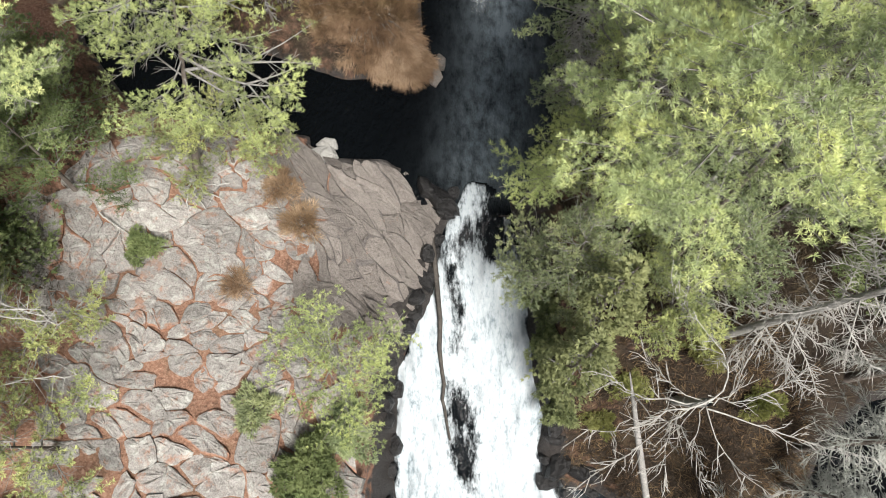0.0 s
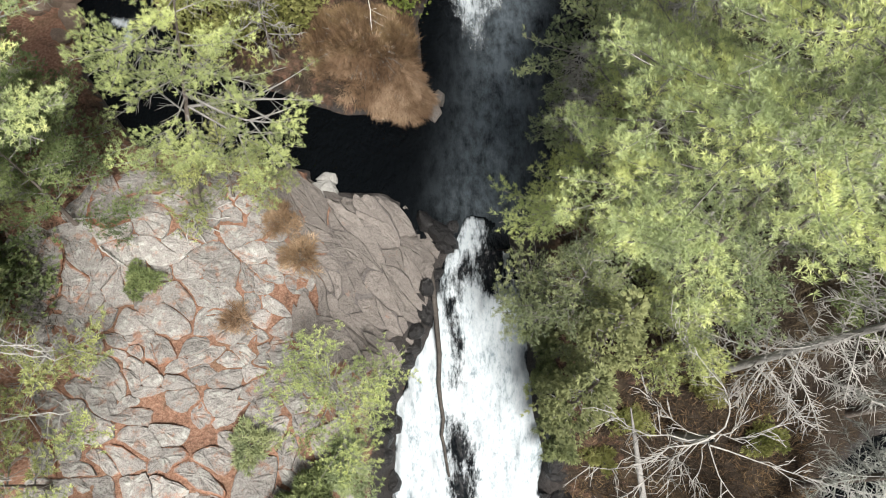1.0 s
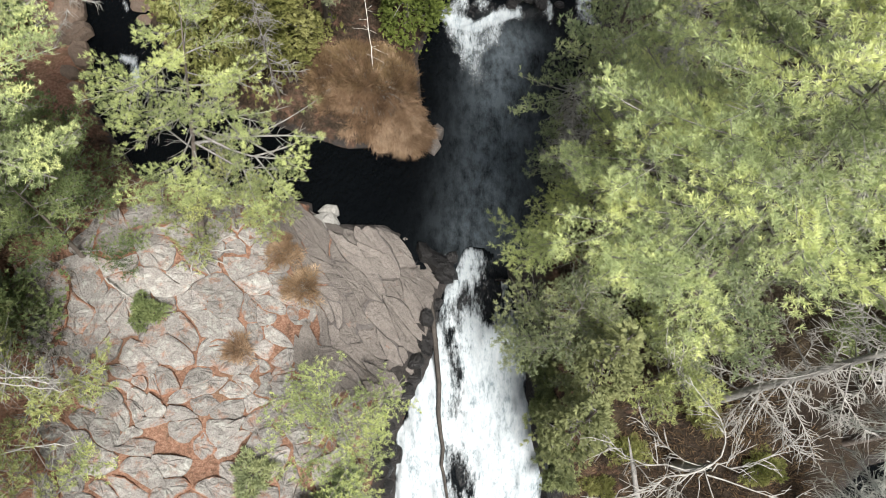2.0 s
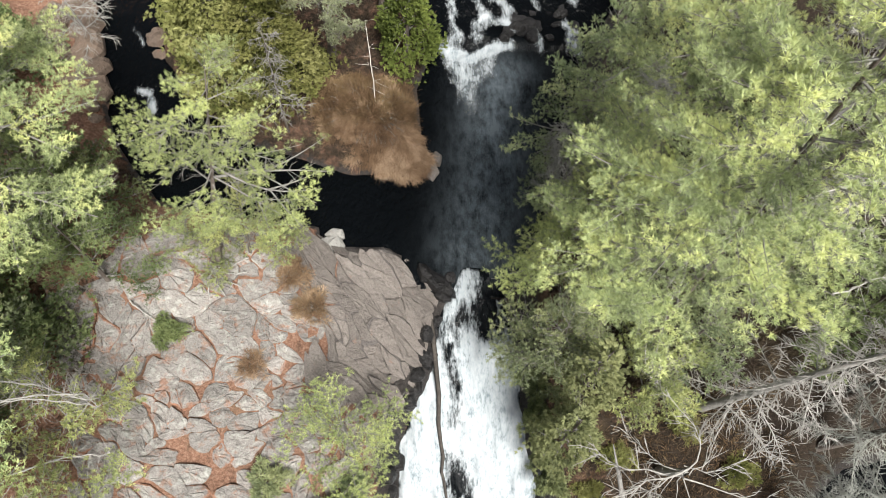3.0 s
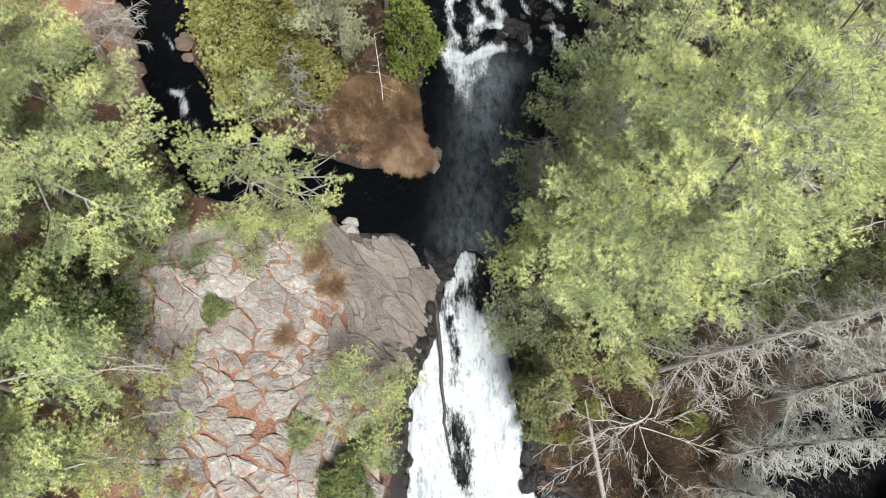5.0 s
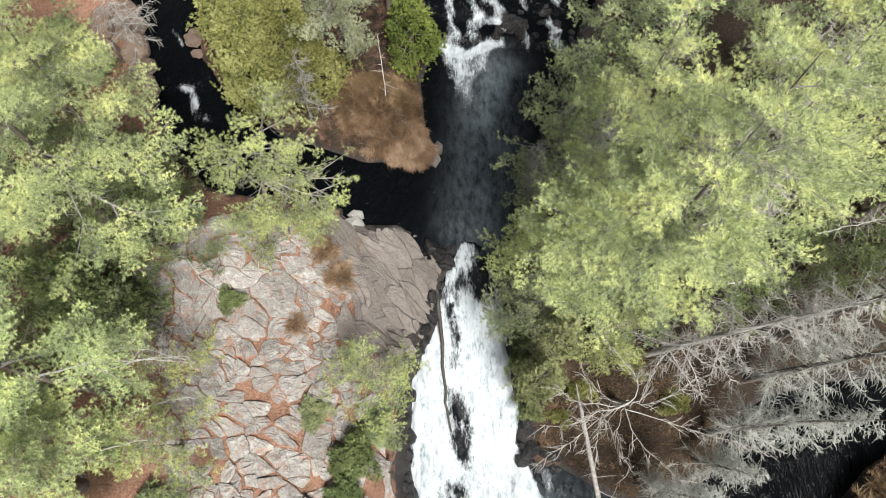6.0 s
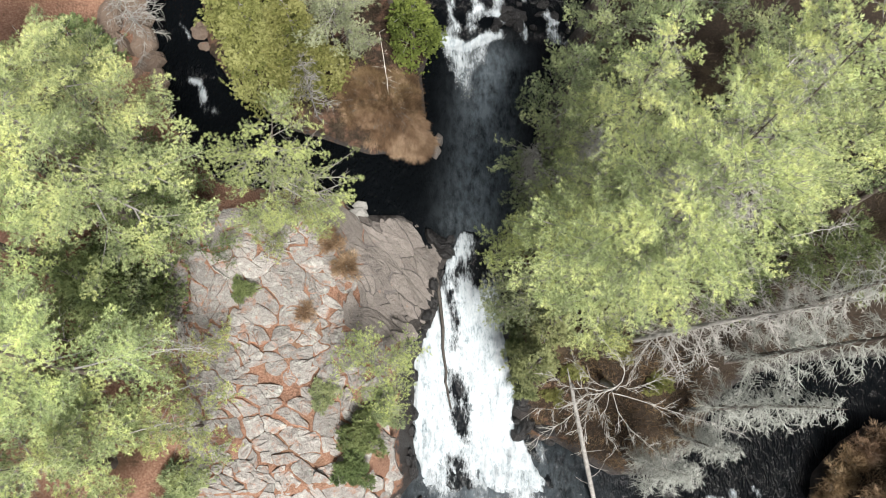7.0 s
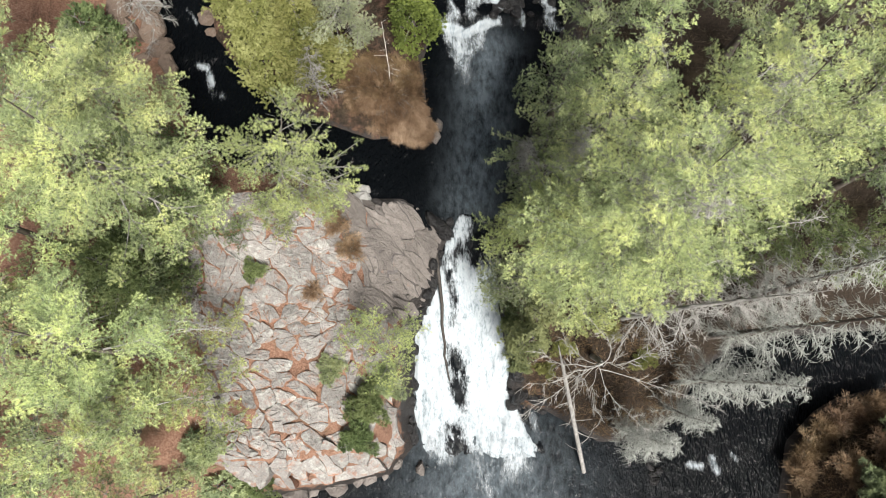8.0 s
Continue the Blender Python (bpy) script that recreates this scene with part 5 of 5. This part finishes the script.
shrub("dry_grass", (-4.4, 7.2), 0.6, 0.3, "tuft of dry ochre grass on the ledge", SEDGE, R(107), 300, 0.24, 8, "grass", slim=0.05)
shrub("dry_grass", (-3.7, 6.2), 0.55, 0.3, "tuft of dry ochre grass on the ledge", SEDGE, R(108), 260, 0.24, 8, "grass", slim=0.05)
shrub("dry_grass", (-5.1, 4.4), 0.4, 0.25, "tuft of dry ochre grass on the ledge", SEDGE, R(109), 180, 0.24, 8, "grass", slim=0.05)


def undergrowth(name, box, count, label, mat, seed, length=0.45, skip=None):
    rng = R(seed)
    x, y = rng.uniform(box[0], box[1], count), rng.uniform(box[2], box[3], count)
    z = land(x, y)
    ok = (z > np.where(y < 3, LOWER + 0.25, UPPER + 0.15)) & (inside_distance(FALLS, x, y) > 0.3)
    c = np.stack([x, y, z - 0.02], -1)[ok]
    d = unit(rng.normal(size=c.shape) * np.array([0.7, 0.7, 0.2]) + np.array([0, 0, 0.7]))
    v, f = blades(c, d, 4, length, 0.014, 0.5, rng)
    return tagged(new(name, mesh_of(name, v, f, mat)), label, "undergrowth", kind="stuff")


# the brush strips below have tree shade painted into their brown
undergrowth("undergrowth", (3.4, 22, -2.5, 5.5), 4000, "tangled shade-darkened dead brown brush on the east bank", SHADED_BRUSH, 111)
undergrowth("undergrowth", (8.5, 18, 3.5, 8), 4000, "tangled twigs under the eastern pines, darkened for tree shade", SHADED_BRUSH, 117, 0.6)
undergrowth("undergrowth", (3.4, 10.5, -1.5, 4.0), 4000, "dry rust-brown grass on the east bank", RUSSET, 116, 0.3)
undergrowth("undergrowth", (3.0, 20, 5.5, 16), 3500, "shade-darkened dead brown brush under the eastern pines", SHADED_BRUSH, 112, 0.35)
undergrowth("undergrowth", (14.5, 24, -8, 1.2), 4500, "dry brown grass on the far river bank", RUSSET, 113, 0.5)
undergrowth("undergrowth", (14.8, 22, -4, 0.9), 1800, "tan dry grass along the far river bank", SEDGE, 115, 0.5)
undergrowth("undergrowth", (-14, -9, 3, 12), 2500, "brown brush under the western pines", SHADED_BRUSH, 118, 0.3)
undergrowth("undergrowth", (-9, 0, 10.6, 19), 3500, "brown brush under the island cedars, darkened for tree shade", SHADED_BRUSH, 114, 0.35)

# ---- rocks ----
def block(rng, radius, height, sides=9, squash=(1, 1)):
    """A rough stone: rings of jittered corners."""
    ang = np.arange(sides) * 6.283 / sides + rng.uniform(-0.28, 0.28, sides)
    rr = radius * rng.uniform(0.78, 1.15, sides)
    tilt = rng.normal(size=2) * 0.15
    V = []
    for k, (s, h) in enumerate(((1.0, -0.4), (1.02, 0.25), (0.84, 0.8), (0.45, 1.0))):
        x, y = np.cos(ang) * rr * s * squash[0], np.sin(ang) * rr * s * squash[1]
        z = height * h * rng.uniform(0.85, 1.1, sides) + (x * tilt[0] + y * tilt[1] if k > 1 else 0)
        V.append(np.stack([x, y, z], -1))
    V.append(np.array([[0, 0, height * rng.uniform(0.95, 1.1)]]))
    V = np.concatenate(V)
    F = []
    for k in range(3):
        for i in range(sides):
            j = (i + 1) % sides
            F += [(k * sides + i, k * sides + j, (k + 1) * sides + j), (k * sides + i, (k + 1) * sides + j, (k + 1) * sides + i)]
    for i in range(sides):
        F.append((3 * sides + i, 3 * sides + (i + 1) % sides, 4 * sides))
    return V, np.array(F)


def stones(places, mat, label, group, seed, name="rock", category="rock", size=(0.25, 0.5), z=None):
    rng = R(seed)
    shapes = []
    for k in range(7):
        v, f = block(rng, 1.0, rng.uniform(0.5, 0.9), rng.integers(7, 11), (1, rng.uniform(0.55, 0.95)))
        shapes.append(mesh_of(name, v, f, mat))
    for k, p in enumerate(places):
        s = rng.uniform(*size) if len(p) < 3 else p[2]
        ob = new(name, shapes[k % 7])
        h = land_at(p[0], p[1]) if z is None else z
        ob.matrix_world = pose(p[0], p[1], h, rng.normal() * 8, rng.normal() * 8, rng.uniform(0, 360)) @ Matrix.Diagonal((s, s, s * rng.uniform(0.6, 1.0), 1))
        tagged(ob, label, category, group)


stones([(-3.4, 8.4, 0.42), (-3.3, 8.85, 0.36)], BOULDER, "pale angular boulder at the edge of the pool", "pool boulders", 121, z=-0.12)
rw = R(122)
edge = []
for (x0, y0), (x1, y1) in zip(FALLS[:9], FALLS[1:10]):
    for k in range(max(2, int(math.hypot(x1 - x0, y1 - y0) / 0.3))):
        t = rw.uniform()
        edge.append((x0 + (x1 - x0) * t - rw.uniform(0.02, 0.3), y0 + (y1 - y0) * t))
stones(edge, WETROCK, "wet black rock along the waterfall", "wet rocks", 123, size=(0.14, 0.36))
edge = []
for (x0, y0), (x1, y1) in zip(FALLS[11:17], FALLS[12:18]):
    for k in range(max(2, int(math.hypot(x1 - x0, y1 - y0) / 0.4))):
        t = rw.uniform()
        edge.append((x0 + (x1 - x0) * t + rw.uniform(0.05, 0.5), y0 + (y1 - y0) * t))
edge += [(3.4, 0.4, 0.55), (3.2, 0.0, 0.4), (4.2, 0.2, 0.5), (3.8, -0.5, 0.4), (4.5, -0.4, 0.3)]
stones(edge, WETROCK, "wet black rock along the waterfall", "wet rocks", 124, size=(0.2, 0.45))
stones([(1.05, 0.6, 0.35), (0.9, 1.5, 0.3), (0.55, 3.3, 0.16), (1.0, -0.2, 0.3)], WETROCK, "black rock breaking through the white water", "rocks in the fall", 125)
stones([(rw.uniform(2.2, 6.0), rw.uniform(16.7, 20), rw.uniform(0.12, 0.36)) for k in range(70)], WETROCK, "black rock among the rapids", "rapids rocks", 126, z=0.04)
stones([(-0.35, 11.3, 0.4), (-0.15, 11.75, 0.3)], SLAB, "flat grey rock under the dry shrub", "island rocks", 127, z=-0.25)
stones([(rw.uniform(9.0, 9.8), rw.uniform(-3.5, -2.0), rw.uniform(0.15, 0.3)) for k in range(8)], WETROCK, "black rock in the lower river", "river rocks", 128, z=-4.05)
stones([(-3.7, -3.35, 0.3), (-3.2, -3.15, 0.5), (-2.5, -3.1, 0.25), (-2.0, -2.6, 0.4), (-0.95, -2.85, 0.35), (-4.6, -3.6, 0.55), (-5.6, -3.75, 0.35), (-6.4, -3.9, 0.6)], SLAB, "grey-brown block at the lower river's edge", "shore blocks", 129, z=-4.0)
stones([(-11.9, 14.4, 0.55), (-12.2, 15.1, 0.7), (-12.0, 13.6, 0.4), (-12.6, 16.0, 0.75), (-12.9, 16.9, 0.8), (-10.4, 16.8, 0.6), (-13.5, 15.9, 0.7), (-14.2, 17.2, 0.9), (-12.9, 14.6, 0.45), (-11.75, 13.0, 0.3), (-10.1, 16.0, 0.35), (-13.4, 17.9, 0.8)], SOIL, "smooth tan rock at the side channel", "channel rocks", 130)

shore = [(2.3, 7.6), (2.9, 8.3), (3.1, 8.9), (3.35, 9.6), (3.5, 10.3), (3.7, 11.0), (3.9, 11.7), (4.2, 12.6), (4.5, 13.4), (4.8, 14.4), (5.0, 15.2)]
stones([(x + rw.uniform(-0.1, 0.3), y + rw.uniform(-0.2, 0.2), rw.uniform(0.25, 0.5)) for x, y in shore], WETROCK, "wet black rock at the edge of the pool", "pool edge rocks", 131, z=-0.25)
stones([(-0.1, 7.35, 0.4), (0.1, 6.9, 0.3), (-0.45, 7.6, 0.4), (0.3, 7.5, 0.22)], WETROCK, "wet black rock at the lip of the fall", "lip rocks", 132, z=-0.3)

# ledge of jointed blocks, with rust needles in the joints
LEDGE = [(-10.6, 5.4), (-10.0, 6.4), (-9.2, 7.6), (-8.2, 8.3), (-6.0, 8.6), (-4.2, 9.0), (-3.7, 8.3), (-3.0, 8.45), (-1.7, 8.45), (-0.4, 7.75), (0.05, 7.1), (-0.25, 6.2), (-0.45, 5.0), (-0.85, 4.0),
         (-1.4, 3.0), (-2.0, 1.9), (-1.95, 1.2), (-1.75, 0.0), (-1.6, -1.6), (-2.3, -2.7), (-4.6, -3.2), (-7.6, -3.3), (-8.6, -1.6), (-8.8, 1.0), (-9.2, 2.6), (-9.6, 4.0)]


def cell(seeds, i, near, scale, width):
    """The Voronoi cell of seed i, stretched by scale, with a joint of its own width towards each neighbour."""
    poly = [(-3.4, -3.4), (3.4, -3.4), (3.4, 3.4), (-3.4, 3.4)]
    for j in near:
        d = (seeds[j] - seeds[i]) @ scale
        size = math.sqrt(d @ d)
        k = size * size / 2 - width(i, j) * size
        out = []
        for p, q in zip(poly, poly[1:] + poly[:1]):
            a, b = p[0] * d[0] + p[1] * d[1] - k, q[0] * d[0] + q[1] * d[1] - k
            if a <= 0:
                out.append(p)
            if (a < 0) != (b < 0):
                t = a / (a - b)
                out.append((p[0] + (q[0] - p[0]) * t, p[1] + (q[1] - p[1]) * t))
        poly = out
        if len(poly) < 3:
            return None
    return np.array(poly) @ np.linalg.inv(scale)


def scatter(rng, count, least, spread, power):
    pts, need = [], []
    for k in range(30000):
        p = np.array([rng.uniform(-11.3, 0.7), rng.uniform(-3.9, 9.3)])
        near = least + spread * rng.uniform() ** power
        if pts and np.min(np.hypot(*(np.array(pts) - p).T) - 0.5 * np.array(need)) < 0.5 * near:
            continue
        pts.append(p)
        need.append(near)
        if len(pts) == count:
            break
    return np.array(pts)


def ledge_blocks():
    """Large tilted beds, each broken into blocks; wide needle-filled joints between beds, hair joints inside them."""
    rng = R(140)
    ledge = thing("rock_ledge", (0, 0, 0), "broad jointed ledge of pale rock blocks with rust pine needles in the cracks", "rock ledge", kind="structure")
    pts = scatter(rng, 520, 0.22, 1.7, 2.1)
    own = inside_distance(LEDGE, pts[:, 0], pts[:, 1])
    pts = pts[own < -0.08]
    ghosts = []
    for p in pts:
        best = None
        for (x0, y0), (x1, y1) in zip(LEDGE, LEDGE[1:] + LEDGE[:1]):
            e = np.array([x1 - x0, y1 - y0])
            s = np.clip(((p - (x0, y0)) @ e) / (e @ e), 0, 1)
            foot = np.array([x0, y0]) + s * e
            if best is None or np.hypot(*(foot - p)) < np.hypot(*(best - p)):
                best = foot
        if np.hypot(*(best - p)) < 0.9:
            ghosts.append(2 * best - p)
    real = len(pts)
    pts = np.concatenate([pts, np.array(ghosts)])
    beds = scatter(rng, 70, 0.7, 1.5, 1.6)
    th0 = radians(-55)
    turn0 = np.array([[math.cos(th0), -math.sin(th0)], [math.sin(th0), math.cos(th0)]]) @ np.diag((0.75, 1.3))
    home = np.array([int(np.argmin(np.hypot(*(((beds - p) @ turn0).T)))) for p in pts])
    bed_lift, bed_tilt = rng.uniform(-0.06, 0.10, len(beds)), rng.normal(size=(len(beds), 2)) * 0.045
    joint = {}

    def width(i, j):
        key = (min(i, j), max(i, j))
        if key not in joint:
            u = rng.uniform()
            if pts[i][0] > -3.4 - 0.15 * (pts[i][1] - 5) and pts[i][1] > 3.4:
                joint[key] = 0.003 + 0.03 * u ** 3
            else:
                joint[key] = 0.004 + 0.075 * u ** 2.0 if home[i] != home[j] else (-0.008 if u < 0.5 else 0.002 + 0.03 * (u - 0.5))
        return joint[key]

    for i in range(real):
        x, y = pts[i]
        bed = home[i]
        slabby = beds[bed][0] > -3.4 - 0.15 * (beds[bed][1] - 5) and beds[bed][1] > 3.4
        th = radians(-50) if slabby else radians(-60 + 60 * float(wobble(*beds[bed], 0.5, 78)))
        rot = np.array([[math.cos(th), -math.sin(th)], [math.sin(th), math.cos(th)]])
        scale = rot @ (np.diag((0.5, 1.75)) if slabby else np.diag((0.8, 1.2)))
        near = np.argsort(np.hypot(*(pts - pts[i]).T))[1:30]
        poly = cell(pts, i, near, scale, width)
        if poly is None:
            continue
        mid = poly.mean(0)
        size = np.sqrt(max(0.01, abs(np.sum(poly[:, 0] * np.roll(poly[:, 1], -1) - np.roll(poly[:, 0], -1) * poly[:, 1])) / 2))
        if size > 3.2 or size < 0.1 or (not slabby and size < 0.5 and rng.uniform() < 0.12):
            continue
        q = []
        for a, b in zip(poly, np.roll(poly, -1, 0)):
            e = min(0.3, rng.uniform(0.02, 0.07) / max(0.05, np.linalg.norm(b - a)))
            for w in np.linspace(e, 1 - e, 2 + int(np.linalg.norm(b - a) / 0.22)):
                q += [a * (1 - w) + b * w]
        q = np.array(q)
        wx, wy = q[:, 0] + x, q[:, 1] + y
        q = q + np.stack([0.24 * wobble(wx, wy, 1.5, 171) + 0.065 * wobble(wx, wy, 6.0, 172), 0.24 * wobble(wx, wy, 1.5, 173) + 0.065 * wobble(wx, wy, 6.0, 174)], -1)
        q = q + rng.normal(size=(len(q), 2)) * 0.009
        for k in range(12):
            outside = inside_distance(LEDGE, q[:, 0] + x, q[:, 1] + y) > 0.04
            q[outside] = mid + (q[outside] - mid) * 0.93
        n = len(q)
        if abs(np.sum(q[:, 0] * np.roll(q[:, 1], -1) - np.roll(q[:, 0], -1) * q[:, 1])) / 2 < 0.035:
            continue
        here = land_at(x + mid[0], y + mid[1])
        under = land(q[:, 0] + x, q[:, 1] + y)
        plane = np.linalg.lstsq(np.column_stack([q - mid, np.ones(n)]), under, rcond=None)[0]
        slope = np.clip(plane[:2], -0.9, 0.9) + bed_tilt[bed] + rng.normal(size=2) * (0.075 if slabby else 0.03)
        level = float(np.quantile(under - (q - mid) @ slope, rng.uniform(0.55, 0.95))) + (0.05 if slabby else 0.035) + 0.3 * bed_lift[bed] + (0.0 if slabby else 0.05 * max(0.0, size - 0.7))
        top = level + (q - mid) @ slope
        inner = mid + (q - mid) * (rng.uniform(0.84, 0.94, (n, 1)) if slabby else rng.uniform(0.82, 0.94, (n, 1)))
        core = mid + (q - mid) * rng.uniform(0.35, 0.65, (n, 1))
        fold = rng.normal(size=2) * (0.05 if slabby else 0.09)
        ridge = np.abs((core - mid) @ fold) * 1.2
        rings = [np.stack([q[:, 0] + x, q[:, 1] + y, np.minimum(top, here) - 0.5], -1),
                 np.stack([q[:, 0] + x, q[:, 1] + y, top - (rng.uniform(0.003, 0.02, n) if slabby else rng.uniform(0.006, 0.032, n))], -1),
                 np.stack([inner[:, 0] + x, inner[:, 1] + y, level + (inner - mid) @ slope + rng.normal(size=n) * (0.004 if slabby else 0.007)], -1),
                 np.stack([core[:, 0] + x, core[:, 1] + y, level + (core - mid) @ slope + ridge + rng.normal(size=n) * (0.008 if slabby else 0.015)], -1)]
        V = np.concatenate(rings + [np.array([[x + mid[0], y + mid[1], level + rng.normal() * 0.016]])])
        F = []
        for k in range(3):
            for a in range(n):
                b = (a + 1) % n
                F += [(k * n + a, k * n + b, (k + 1) * n + b), (k * n + a, (k + 1) * n + b, (k + 1) * n + a)]
        F += [(3 * n + a, 3 * n + (a + 1) % n, 4 * n) for a in range(n)]
        me = mesh_of("block", V, np.array(F), SLAB if slabby else ROCK)
        reach = 0.25 if slabby else (rng.uniform(0.2, 0.5) if rng.uniform() < 0.55 else rng.uniform(0.7, 1.15))
        lap = np.concatenate([np.full(2 * n, reach), np.full(n, 0.72 * reach), np.full(n, 0.12 * reach), [0.0]])
        me.attributes.new("lap", "FLOAT", "POINT").data.foreach_set("value", lap.astype(np.float32))
        part("block", me, ledge)


ledge_blocks()
